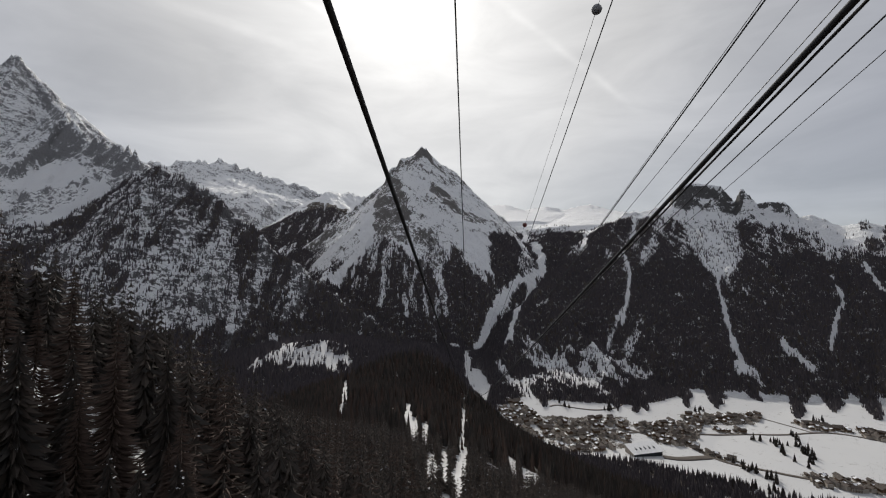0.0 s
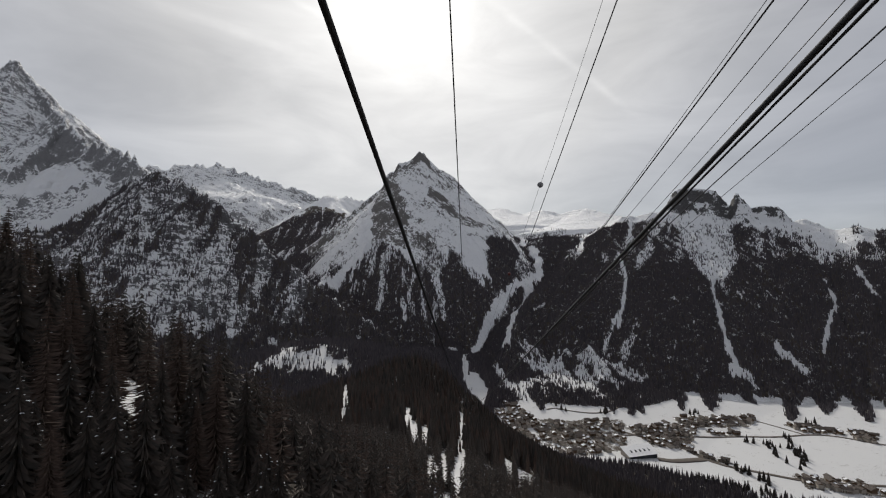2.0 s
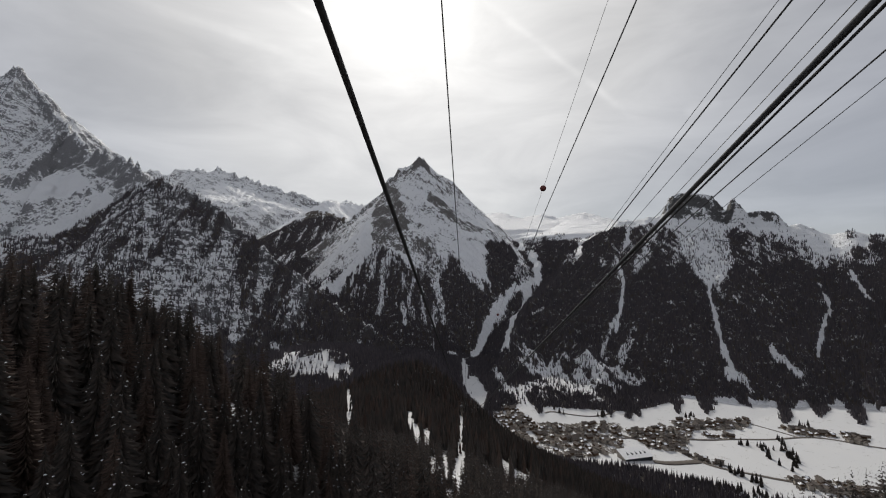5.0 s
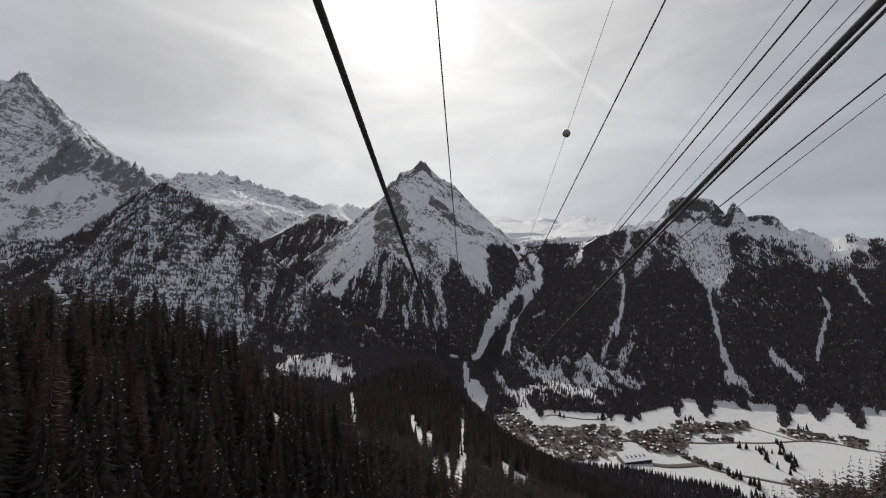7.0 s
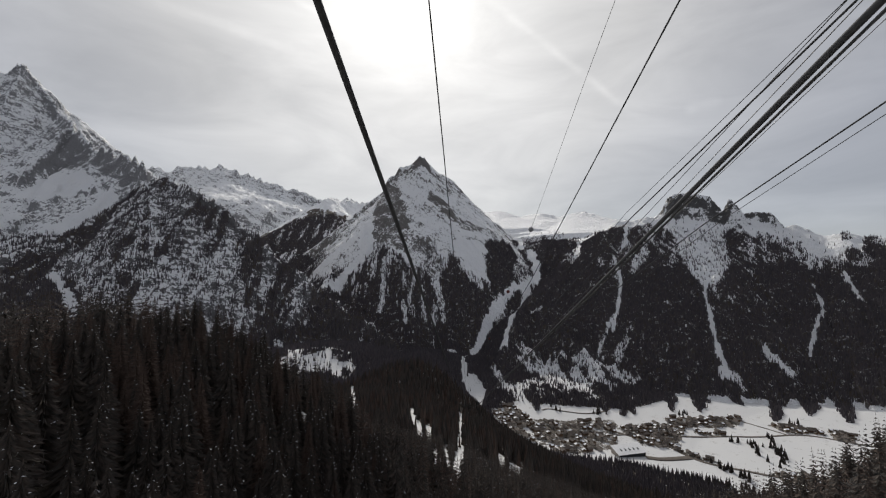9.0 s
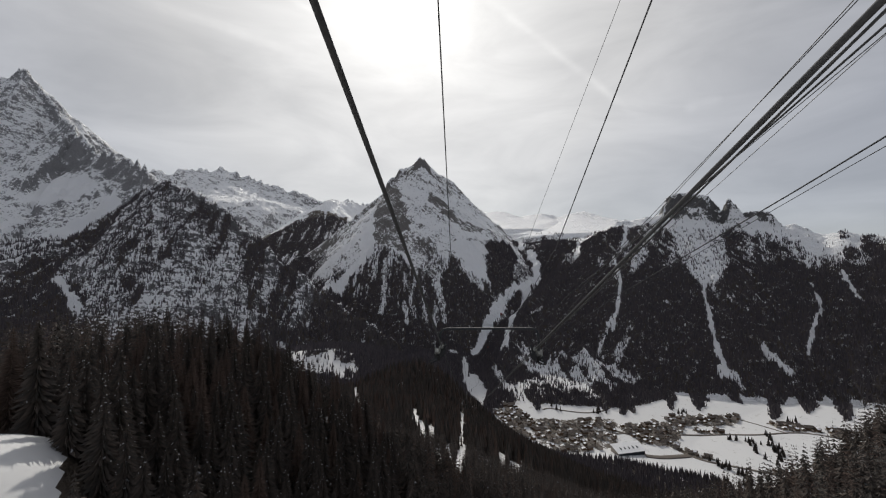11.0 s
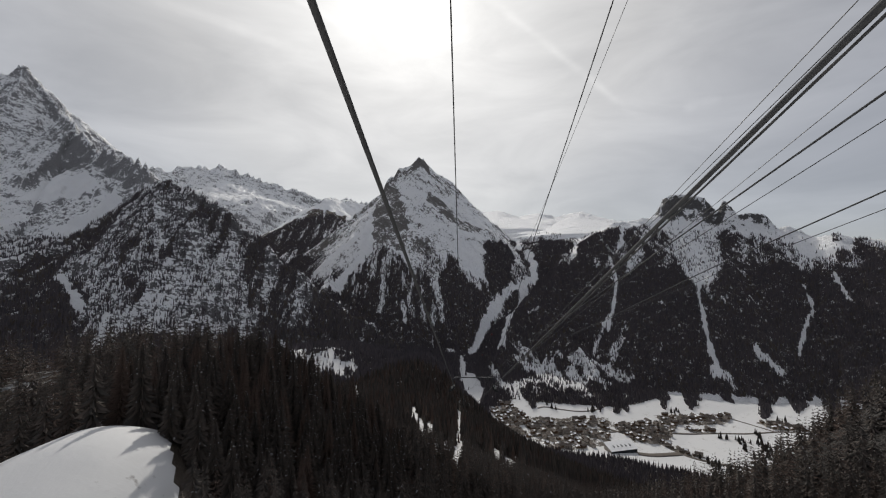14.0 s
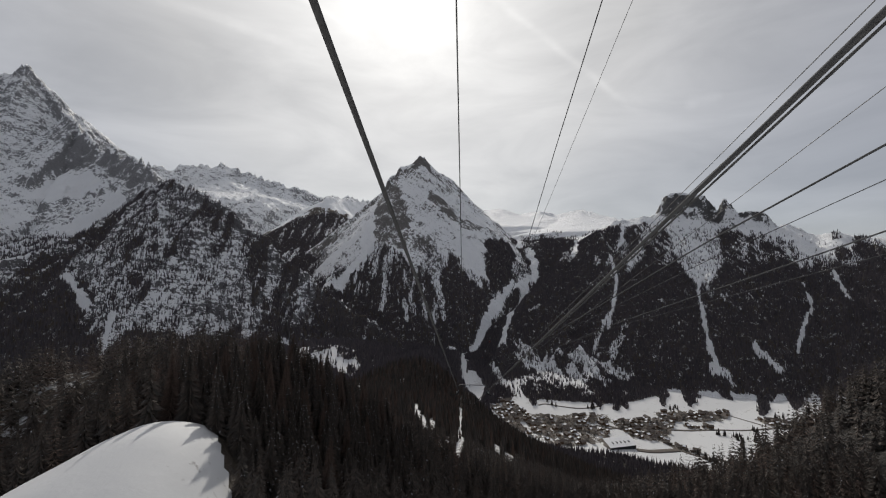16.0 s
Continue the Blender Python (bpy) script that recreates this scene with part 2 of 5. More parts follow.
def ridge(name, s0, s1, reach, rib, far_at, *pts):
    RIDGES.append((name, list(pts), s0, s1, reach, rib, far_at))


ridge("great_peak", 1.7, 0.85, 260, 64, 1200, (-3100, 2640, 1690), (-2934, 2720, 1748), (-2860, 2757, 1722), (-2799, 2788, 1775), (-2718, 2798, 1815), (-2615, 2826, 1689), (-2441, 2781, 1501))
ridge("great_peak", 1.9, 0.62, 110, 56, 900, (-2441, 2781, 1501), (-2006, 2363, 1266), (-1756, 2181, 1104), (-1487, 2009, 990), (-1267, 1859, 881))
ridge("great_peak", 1.1, 0.8, 120, 40, 900, (-2718, 2798, 1815), (-2480, 2420, 1240), (-2250, 2050, 900))
ridge("great_peak", 2.7, 0.8, 120, 34, 600, (-1978, 2329, 1252), (-1906, 2145, 1060), (-1890, 1960, 920))
ridge("wooded_mountain", 1.25, 0.95, 120, 34, 1500, (-1156, 1753, 835), (-1066, 1692, 811), (-952, 1666, 761), (-835, 1650, 687), (-717, 1628, 591), (-578, 1597, 482), (-423, 1562, 368), (-247, 1477, 264), (-123, 1372, 202))
ridge("wooded_mountain", 1.0, 0.9, 150, 24, 1500, (-1156, 1753, 835), (-1216, 1650, 703), (-1273, 1477, 576), (-1335, 1353, 509), (-1420, 1150, 420))
ridge("wooded_mountain", 0.9, 0.9, 120, 18, 1500, (-1066, 1692, 811), (-980, 1480, 580), (-900, 1290, 380))
ridge("far_range", 1.3, 0.34, 170, 62, 1000, (-2750, 3800, 1400), (-2473, 3937, 1400), (-2303, 4039, 1447), (-2011, 4136, 1482), (-1808, 4228, 1417), (-1499, 4294, 1318), (-1175, 4342, 1195), (-840, 4367, 1199), (-610, 4355, 1156), (-300, 4330, 1050))
ridge("middle_ridge", 0.75, 0.65, 200, 26, 900, (-508, 3460, 1000), (-705, 3426, 1036), (-829, 3295, 1025), (-924, 3114, 888), (-1036, 2867, 718), (-1106, 2679, 628))
ridge("horn", 2.3, 1.0, 150, 44, 1500, (-435, 2611, 704), (-379, 2620, 826), (-263, 2664, 1039), (-166, 2692, 1114))
ridge("horn", 1.3, 1.0, 150, 26, 1500, (-166, 2692, 1114), (-96, 2694, 1170), (-66, 2696, 1184), (-36, 2704, 1176), (5, 2717, 1102), (121, 2744, 1065), (233, 2787, 944), (310, 2829, 869), (464, 2859, 767))
ridge("horn", 1.7, 0.95, 90, 24, 1500, (-220, 2672, 1045), (-170, 2414, 645), (-105, 2145, 367), (-30, 1896, 205))
ridge("horn", 1.0, 0.85, 120, 18, 1500, (-379, 2620, 826), (-430, 2328, 560), (-500, 2000, 400), (-520, 1838, 330))
ridge("horn", 1.0, 0.85, 120, 22, 1500, (-66, 2696, 1187), (-23, 2347, 656), (55, 1946, 306), (66, 1645, 150))
ridge("high_saddle", 0.55, 0.24, 160, 14, 900, (350, 3980, 980), (514, 3963, 1016), (643, 3944, 1028), (843, 3906, 969), (989, 3768, 979), (1121, 3626, 927), (1281, 3466, 949), (1324, 3235, 878), (1367, 2998, 810))
ridge("high_saddle", 0.3, 0.75, 120, 14, 900, (350, 3000, 690), (520, 2720, 640), (690, 2560, 600), (915, 2536, 632))
ridge("table_mountain", 0.5, 0.64, 120, 26, 1700, (915, 2536, 632), (1097, 2407, 729), (1286, 2425, 757), (1359, 2420, 768), (1504, 2332, 736), (1650, 2231, 702), (1795, 2116, 668), (1844, 2073, 660), (1911, 1970, 601), (1936, 1875, 603), (1974, 1760, 571), (2032, 1613, 545), (2100, 1300, 480))
ridge("table_mountain", 9.0, 0.9, 40, 5, 300, (1388, 2426, 872), (1420, 2405, 893), (1470, 2377, 893), (1520, 2346, 880), (1560, 2318, 862), (1592, 2297, 828))
ridge("table_mountain", 8.0, 0.9, 30, 5, 300, (1622, 2253, 800), (1642, 2237, 832), (1662, 2222, 800))
ridge("table_mountain", 8.0, 0.9, 22, 5, 300, (1688, 2202, 748), (1730, 2170, 752), (1771, 2136, 742), (1796, 2115, 712))
ridge("table_mountain", 0.75, 0.7, 120, 20, 900, (1504, 2332, 736), (1330, 1950, 430), (1180, 1620, 150))
ridge("table_mountain", 0.75, 0.7, 120, 20, 900, (1844, 2073, 660), (1640, 1700, 330), (1480, 1420, 80))
ridge("table_mountain", 0.75, 0.7, 120, 20, 900, (1097, 2407, 729), (960, 2050, 460), (820, 1700, 180))
ridge("table_mountain", 0.75, 0.65, 120, 20, 900, (915, 2536, 632), (641, 2100, 432), (404, 1801, 286), (223, 1429, 126))
ridge("table_mountain", 0.8, 0.7, 60, 20, 500, (404, 1801, 286), (520, 1560, 170), (560, 1400, 100))
# spot heights of the nearer ground (x, y, z)
SPOTS = []


def spot(*places):
    SPOTS.extend(places)


spot((-10, -130, 405), (-66, -28, 399), (-20, 0, 371), (-95, 150, 350), (-115, 275, 298))
spot((-161, 38, 392), (-108, 38, 400), (-85, 38, 401), (-66, 38, 399), (-53, 38, 393), (-41, 38, 387), (-30, 38, 380), (-21, 30, 371), (-48, -3, 389), (-18, 57, 362), (-32, 60, 369))
spot((-104, 480, 258), (-105, -30, 384), (-130, -5, 366), (-135, -70, 374), (-300, 60, 300), (-170, 440, 216))
spot((-220, 660, 196), (-350, 400, 175), (0, 100, 326), (9, 180, 304), (40, 157, 300), (-20, 282, 285))
spot((-20, 560, 232), (60, 60, 336), (110, -10, 374), (144, 140, 300), (160, 131, 310), (176, 93, 359))
spot((203, 78, 386), (225, 60, 400), (320, 30, 432), (190, 230, 230), (225, 390, 160), (232, 565, 112))
spot((48, 655, 184), (107, 653, 152), (175, 725, 100), (-12, 847, 248), (-150, 885, 188), (70, 900, 112))
spot((420, 870, 18), (800, 980, 0), (300, 1150, 45), (-280, 985, 200), (-290, 1070, 232), (-100, 1150, 175))
spot((-350, 1220, 215), (-480, 1000, 165), (1000, 1300, 15), (500, 1300, 50), (1400, 700, 0), (-600, 500, 130))
spot((550, 500, 15), (400, 250, 110), (700, 300, 30))


def spline_field(spots):
    """A smooth sheet (thin plate) through the spot heights."""
    s = np.array(spots, float)
    k = len(s)
    d2 = ((s[:, None, :2] - s[None, :, :2]) ** 2).sum(-1) / 1e6
    a = np.zeros((k + 3, k + 3))
    a[:k, :k] = 0.5 * d2 * np.log(d2 + 1e-9) + np.eye(k) * 2e-4
    a[:k, k] = a[k, :k] = 1
    a[:k, k + 1:], a[k + 1:, :k] = s[:, :2] / 1e3, s[:, :2].T / 1e3
    w = np.linalg.solve(a, np.r_[s[:, 2], 0, 0, 0])

    def field(x, y):
        out = w[k] + w[k + 1] * x / 1e3 + w[k + 2] * y / 1e3
        for n in range(k):
            q = ((x - s[n, 0]) ** 2 + (y - s[n, 1]) ** 2) / 1e6
            out = out + w[n] * 0.5 * q * np.log(q + 1e-9)
        return out
    return field


near_field = spline_field(SPOTS)
MOUNTAINS = ["ground"] + list(dict.fromkeys(r[0] for r in RIDGES))


def land(x, y):
    """Height of the land and which mountain it belongs to."""
    x, y = np.asarray(x, float), np.asarray(y, float)
    r = np.hypot(x, y - 100)
    far = np.clip((r - 900) / 600, 0, 1)
    all_wx = x + far * (26 * fbm(x, y, 190, 3, 11) + 7 * vnoise(x / 34, y / 34, 15))
    all_wy = y + far * (26 * fbm(x, y, 190, 3, 21) + 7 * vnoise(x / 34, y / 34, 25))
    edge = np.clip((2300 - r) / 900, 0, 1)
    z = near_field(x, y) * edge + 40 * (1 - edge)
    floor = 6 + 0.02 * np.abs(x - 600) + 3 * fbm(x, y, 300, 2, 3)
    z = np.where(r > 650, np.maximum(z, floor), z)
    z = z + 2.2 * fbm(x, y, 42, 4, 31) * np.clip((420 - np.abs(z - 430)) / 120, 0.06, 1)
    z = z + 3.5 * np.exp(-((x + 74) ** 2 + (y + 36) ** 2) / 900) + 5.6 * np.exp(-((x + 58) ** 2 + (y + 35) ** 2) / 420) - 7 * np.exp(-((x + 43) / 10) ** 2 - ((y + 32) / 26) ** 2)      # snow knoll
    z = z + 9 * fbm(x, y, 120, 3, 33) * np.clip((r - 230) / 150, 0, 1) * np.clip((900 - r) / 150, 0, 1) * np.clip((z - 60) / 60, 0, 1)
    who = np.zeros(x.shape, int)
    for name, pts, s0, s1, reach, rib, far_at in RIDGES:
        top_z, far_d = max(p[2] for p in pts) + 60, 0.0
        while top_z - (s1 * far_d + (min(s0, 3.0) - s1) * reach * (1 - math.exp(-far_d / reach)) + 0.8 * max(far_d - far_at, 0)) > 0:
            far_d += 20.0
        far_d += 40
        sel = np.nonzero((x > min(p[0] for p in pts) - far_d) & (x < max(p[0] for p in pts) + far_d) & (y > min(p[1] for p in pts) - far_d) & (y < max(p[1] for p in pts) + far_d))[0]
        if not len(sel):
            continue
        wx, wy = all_wx[sel], all_wy[sel]
        best, bs, bd = np.full(len(sel), -1e4), np.zeros(len(sel)), np.zeros(len(sel))
        run = 0.0
        for (ax, ay, az), (bx, by, bz) in zip(pts, pts[1:]):
            ln = math.hypot(bx - ax, by - ay)
            t = np.clip(((wx - ax) * (bx - ax) + (wy - ay) * (by - ay)) / ln ** 2, 0, 1)
            d = np.hypot(wx - ax - t * (bx - ax), wy - ay - t * (by - ay))
            fall = s1 * d + (s0 - s1) * reach * (1 - np.exp(-d / reach)) + 0.8 * np.maximum(d - far_at, 0)
            if s0 > 5:                                    # a slab of flat-lying beds: sheer steps with ledges between
                q = np.maximum(d + 5 * vnoise(wx / 17, wy / 17, 58) - 10, 0) / 13
                fall = 30 * (np.floor(q) + np.clip((q % 1.0) * 2.2, 0, 1) * 0.85 + 0.15 * (q % 1.0))
            h = az + t * (bz - az) - fall
            up = h > best
            best, bs, bd = np.where(up, h, best), np.where(up, run + t * ln, bs), np.where(up, d, bd)
            run += ln
        grow = np.clip(bd / 160, 0.12, 1)
        ribs = 1 - 2 * np.abs(vnoise(bs / 52 + 0.8 * vnoise(wx / 120, wy / 120, 41), bd / 520, 43))
        ribs = ribs + 0.5 * (1 - 2 * np.abs(vnoise(bs / 23 + 0.5 * vnoise(wx / 60, wy / 60, 42), bd / 230, 47))) + 0.3 * (1 - 2 * np.abs(vnoise(bs / 13, bd / 120, 49)))
        crag = sum(w * (1 - 2 * np.abs(vnoise(wx / q, wy / q, 53 + k))) for k, (q, w) in enumerate(((56, 0.5), (27, 0.33), (14, 0.17))))
        if s0 > 5:
            best, grow = np.where(bd > 120, -1e4, best), 0.1
        best = best + rib * grow * (ribs - 0.7) * 0.44 + rib * ((0.26 if rib > 30 else 0.16) + (0.5 if rib < 60 else 0.36) * np.exp(-bd / 45)) * crag
        if rib > 54:                                      # towers along the crest
            best = best + rib * 0.5 * np.exp(-bd / 70) * (0.6 - 1.5 * np.abs(vnoise(bs / 88, bd / 300, 57)))
        up = best > z[sel]
        z[sel[up]], who[sel[up]] = best[up], MOUNTAINS.index(name)
    return z, who



# ---- where the woods stand ----
# patches on the mountains: where rock lies bare ("rock", below 0 where snow lies deep) or how thick the wood stands ("wood"), by their corners
PATCHES = []


def patch(name, what, value, *corners):
    PATCHES.append((name, what, value, corners))


def within(x, y, corners):
    """Which places lie inside a many-cornered patch with a ragged edge."""
    cx_, cy_ = [c[0] for c in corners], [c[1] for c in corners]
    hit = np.zeros(x.shape, bool)
    sel = np.nonzero((x > min(cx_) - 25) & (x < max(cx_) + 25) & (y > min(cy_) - 25) & (y < max(cy_) + 25))[0]
    px, py = x[sel], y[sel]
    px, py = px + 13 * vnoise(px / 31, py / 47, 87) + 6 * vnoise(px / 11, py / 17, 88), py + 15 * vnoise(px / 37, py / 41, 89)
    ins = np.zeros(len(sel), bool)
    for (ax, ay), (bx, by) in zip(corners, corners[1:] + corners[:1]):
        if ay != by:
            ins ^= ((ay > py) != (by > py)) & (px < (bx - ax) * (py - ay) / (by - ay) + ax)
    hit[sel] = ins
    return hit


def bareness(x, y, who):
    """How much barer than its steepness tells the ground is."""
    out = np.zeros(x.shape)
    for name, what, value, corners in PATCHES:
        if what == "rock":
            out[within(x, y, corners) & (who == MOUNTAINS.index(name))] = value
    for half, left, line in CLEARINGS:                    # gullies and pistes hold their snow
        if left < 0.03:
            for (ax, ay), (bx, by) in zip(line, line[1:]):
                t = np.clip(((x - ax) * (bx - ax) + (y - ay) * (by - ay)) / ((bx - ax) ** 2 + (by - ay) ** 2), 0, 1)
                out[(np.hypot(x - ax - t * (bx - ax), y - ay - t * (by - ay)) < half * (1 + 0.3 * vnoise(x / 19, y / 19, 84))) & (who > 0)] = -0.5
    return out


# open strips in the woods: half width, how much wood is left, line of places (x, y)
CLEARINGS = []


def clearing(half, left, *line):
    CLEARINGS.append((half, left, list(line)))


clearing(7, 0.0, (917, 2085), (879, 1919), (777, 1741), (718, 1652))
clearing(46, 0.05, (1358, 2052), (1313, 1930), (1239, 1842))
clearing(7, 0.0, (1239, 1842), (1181, 1778), (1096, 1610), (1026, 1470), (994, 1376))
clearing(6, 0.0, (1585, 1694), (1506, 1565), (1378, 1468), (1291, 1395))
clearing(7, 0.0, (1706, 1673), (1612, 1516))
clearing(14, 0.05, (1186, 1449), (1194, 1404), (1194, 1364))
clearing(26, 0.05, (994, 1376), (980, 1310), (941, 1263))
clearing(62, 0.22, (369, 1491), (456, 1458), (542, 1433), (634, 1472))
clearing(62, 0.22, (279, 1272), (416, 1391), (469, 1290), (557, 1339))
clearing(46, 0.08, (-390, 1040), (-330, 1030), (-262, 1015), (-235, 1000))
clearing(5, 0.0, (-119, 563), (-97, 443))
clearing(6, 0.0, (-35, 508), (-25, 388), (-18, 304))
clearing(4, 0.1, (28, 486), (12, 269), (6, 192))
clearing(4, 0.1, (-230, 561), (-178, 547))
clearing(4, 0.1, (-51, 44), (-44, 41))
clearing(5, 0.0, (-12, 395), (-8, 362))
clearing(5, 0.0, (46, 450), (42, 410))
clearing(5, 0.0, (37, 305), (33, 272))
clearing(7, 0.0, (70, 340), (64, 302))
clearing(5, 0.0, (36, 640), (33, 570))
clearing(5, 0.0, (59, 372), (55, 338))
clearing(4, 0.0, (3, 175), (-1, 148))
# rock, snow and wood of each mountain, and the gullies and pistes
patch("great_peak", "rock", 0.28, (-1996, 2192), (-1966, 2300), (-1830, 2214), (-1683, 2080), (-1787, 2090), (-1870, 2052), (-1874, 1979))
patch("great_peak", "rock", -0.5, (-1846, 1918), (-1848, 2028), (-1666, 2038), (-1543, 1935), (-1515, 1866), (-1607, 1844), (-1779, 1860))
patch("great_peak", "rock", 0.15, (-1784, 1817), (-1631, 1835), (-1510, 1860), (-1457, 1764), (-1482, 1662), (-1613, 1681))
patch("great_peak", "rock", -0.6, (-1414, 1861), (-1363, 1813), (-1367, 1737), (-1404, 1571), (-1480, 1483), (-1474, 1407), (-1589, 1523), (-1532, 1625), (-1450, 1693), (-1418, 1783))
patch("great_peak", "rock", 0.14, (-1696, 2140), (-1351, 1904), (-1299, 1857), (-1386, 1842), (-1658, 2073))
patch("great_peak", "rock", 0.0, (-2684, 2607), (-2582, 2703), (-2412, 2641), (-2020, 2106), (-2230, 2167))
patch("wooded_mountain", "wood", 0.97, (-1311, 1241), (-1294, 1333), (-1228, 1466), (-1215, 1322), (-1036, 1169), (-1231, 1271), (-1241, 1181))
patch("wooded_mountain", "wood", 0.5, (-1235, 1541), (-1236, 1702), (-1192, 1745), (-1084, 1614), (-963, 1412), (-1076, 1399))
patch("wooded_mountain", "wood", 0.35, (-1149, 1716), (-1010, 1668), (-888, 1534), (-898, 1446), (-955, 1441))
patch("wooded_mountain", "wood", 0.62, (-975, 1627), (-877, 1634), (-737, 1623), (-622, 1599), (-694, 1481), (-779, 1468), (-865, 1550))
patch("wooded_mountain", "wood", 0.24, (-1137, 1354), (-993, 1383), (-854, 1406), (-673, 1481), (-594, 1345), (-745, 1193), (-937, 1145), (-1175, 1340))
patch("wooded_mountain", "wood", 0.45, (-842, 1386), (-804, 1438), (-762, 1379), (-809, 1345))
patch("wooded_mountain", "wood", 0.45, (-976, 1308), (-941, 1341), (-873, 1261), (-916, 1247))
patch("wooded_mountain", "wood", 0.55, (-694, 1576), (-501, 1588), (-355, 1521), (-336, 1439), (-551, 1331))
patch("wooded_mountain", "wood", 0.93, (-446, 1549), (-263, 1473), (-151, 1374), (-333, 1428), (-444, 1404))
patch("wooded_mountain", "wood", 0.9, (-892, 1147), (-732, 1200), (-591, 1337), (-417, 1445), (-333, 1428), (-616, 1200), (-832, 1087))
clearing(15, 0.05, (-1058, 1593), (-996, 1505), (-934, 1392))
clearing(9, 0.05, (-861, 1507), (-851, 1417), (-836, 1320))
clearing(12, 0.05, (-777, 1615), (-737, 1528), (-692, 1433))
clearing(11, 0.05, (-619, 1575), (-588, 1441))
clearing(10, 0.0, (-945, 1188), (-895, 1091))
clearing(12, 0.0, (-1193, 1325), (-1034, 1206))
clearing(15, 0.05, (-1184, 1389), (-1175, 1340))
clearing(8, 0.05, (-756, 1422), (-682, 1257))
clearing(8, 0.05, (-657, 1444), (-596, 1275))
patch("horn", "rock", 0.24, (-228, 2624), (-167, 2404), (-124, 2262), (-130, 2098), (-196, 2129), (-302, 2231), (-339, 2367), (-336, 2469), (-298, 2650))
patch("horn", "rock", 0.12, (-138, 2245), (27, 2180), (41, 2024), (-36, 1941), (-93, 1979))
patch("horn", "rock", -0.06, (-176, 2540), (17, 2605), (229, 2618), (392, 2538), (249, 2254), (96, 2234), (-39, 2241), (-106, 2295), (-169, 2428))
patch("horn", "rock", 0.26, (-15, 2485), (79, 2435), (190, 2368), (169, 2310), (59, 2356), (-22, 2429))
patch("horn", "rock", 0.3, (-123, 2691), (-67, 2672), (-5, 2673), (17, 2605), (-143, 2646))
patch("horn", "rock", 0.25, (75, 2339), (242, 2396), (343, 2412), (201, 2307))
patch("horn", "wood", 0.55, (-340, 2226), (-194, 2113), (-145, 2073), (-64, 1896), (-111, 1766), (-415, 1970))
patch("horn", "wood", 0.98, (91, 2138), (162, 2034), (292, 1902), (177, 1759), (71, 1711), (22, 1872), (64, 2027))
patch("horn", "wood", 0.62, (-142, 2021), (7, 1989), (22, 1872), (71, 1711), (-111, 1766))
patch("horn", "wood", 0.95, (-208, 1815), (-19, 1789), (149, 1746), (105, 1629), (-235, 1703), (-315, 1805))
patch("horn", "wood", 0, (94, 2198), (264, 2249), (279, 2013), (222, 2020), (165, 2078), (124, 2149))
patch("horn", "rock", -0.5, (94, 2198), (264, 2249), (279, 2013), (222, 2020), (165, 2078), (124, 2149))
patch("horn", "wood", 0.25, (-64, 2132), (24, 2176), (50, 2052), (-20, 1977))
clearing(33, 0.0, (-366, 2380), (-341, 2169), (-397, 2108), (-466, 1996))
clearing(32, 0.0, (-434, 2308), (-521, 2296), (-611, 2254))
clearing(13, 0.1, (16, 1993), (48, 1800))
clearing(10, 0.1, (-126, 1853), (-112, 1778))
patch("horn", "wood", 0.97, (293, 2285), (475, 2500), (495, 2427), (397, 2091), (301, 1977), (282, 2029))
patch("middle_ridge", "wood", 0.7, (-1159, 3051), (-880, 3155), (-546, 3218), (-492, 3036), (-732, 2541), (-795, 2510), (-1217, 3064))
patch("middle_ridge", "wood", 0, (-931, 3245), (-821, 3273), (-511, 3422), (-506, 3269), (-692, 3126))
patch("middle_ridge", "rock", -0.5, (-931, 3245), (-821, 3273), (-511, 3422), (-506, 3269), (-692, 3126))
patch("high_saddle", "rock", -0.6, (455, 3954), (870, 3884), (1323, 3275), (1547, 2999), (906, 2593), (432, 3042))
patch("high_saddle", "wood", 0, (455, 3954), (870, 3884), (1323, 3275), (1547, 2999), (931, 2563), (702, 2946), (473, 3039))
patch("high_saddle", "wood", 0.98, (373, 3037), (574, 2876), (541, 2519), (561, 2412), (541, 2449), (492, 2947), (410, 3016))
patch("high_saddle", "wood", 0.95, (723, 2748), (862, 2485), (862, 2430), (681, 2299), (632, 2403))
patch("table_mountain", "wood", 0.14, (1422, 2265), (1571, 2250), (1531, 2045), (1295, 1809), (1185, 1824), (1193, 1926), (1297, 2185))
patch("table_mountain", "rock", 0.0, (1422, 2265), (1571, 2250), (1531, 2045), (1330, 1858), (1226, 1888), (1193, 1926), (1297, 2185))
patch("table_mountain", "wood", 0.02, (1263, 2367), (1361, 2360), (1701, 2167), (1808, 2073), (1834, 1874), (1925, 1801), (1862, 1741), (1767, 1805), (1753, 1993), (1650, 2151), (1457, 2200), (1281, 2290))
patch("table_mountain", "rock", -0.25, (1263, 2367), (1361, 2360), (1701, 2167), (1808, 2073), (1834, 1874), (1925, 1801), (1862, 1741), (1767, 1805), (1753, 1993), (1650, 2151), (1457, 2200), (1281, 2290))
patch("table_mountain", "wood", 0.8, (856, 2407), (1009, 2336), (1080, 2318), (944, 2063), (761, 2089))
patch("table_mountain", "wood", 0.5, (1083, 2282), (1300, 2325), (1305, 2199), (1179, 1930), (978, 1991))
patch("table_mountain", "wood", 0.75, (1511, 2112), (1628, 2122), (1639, 2044), (1567, 1872), (1440, 1834), (1356, 1850))
patch("table_mountain", "wood", 0.4, (1758, 2015), (1747, 1888), (1706, 1758), (1630, 1761), (1643, 1902))
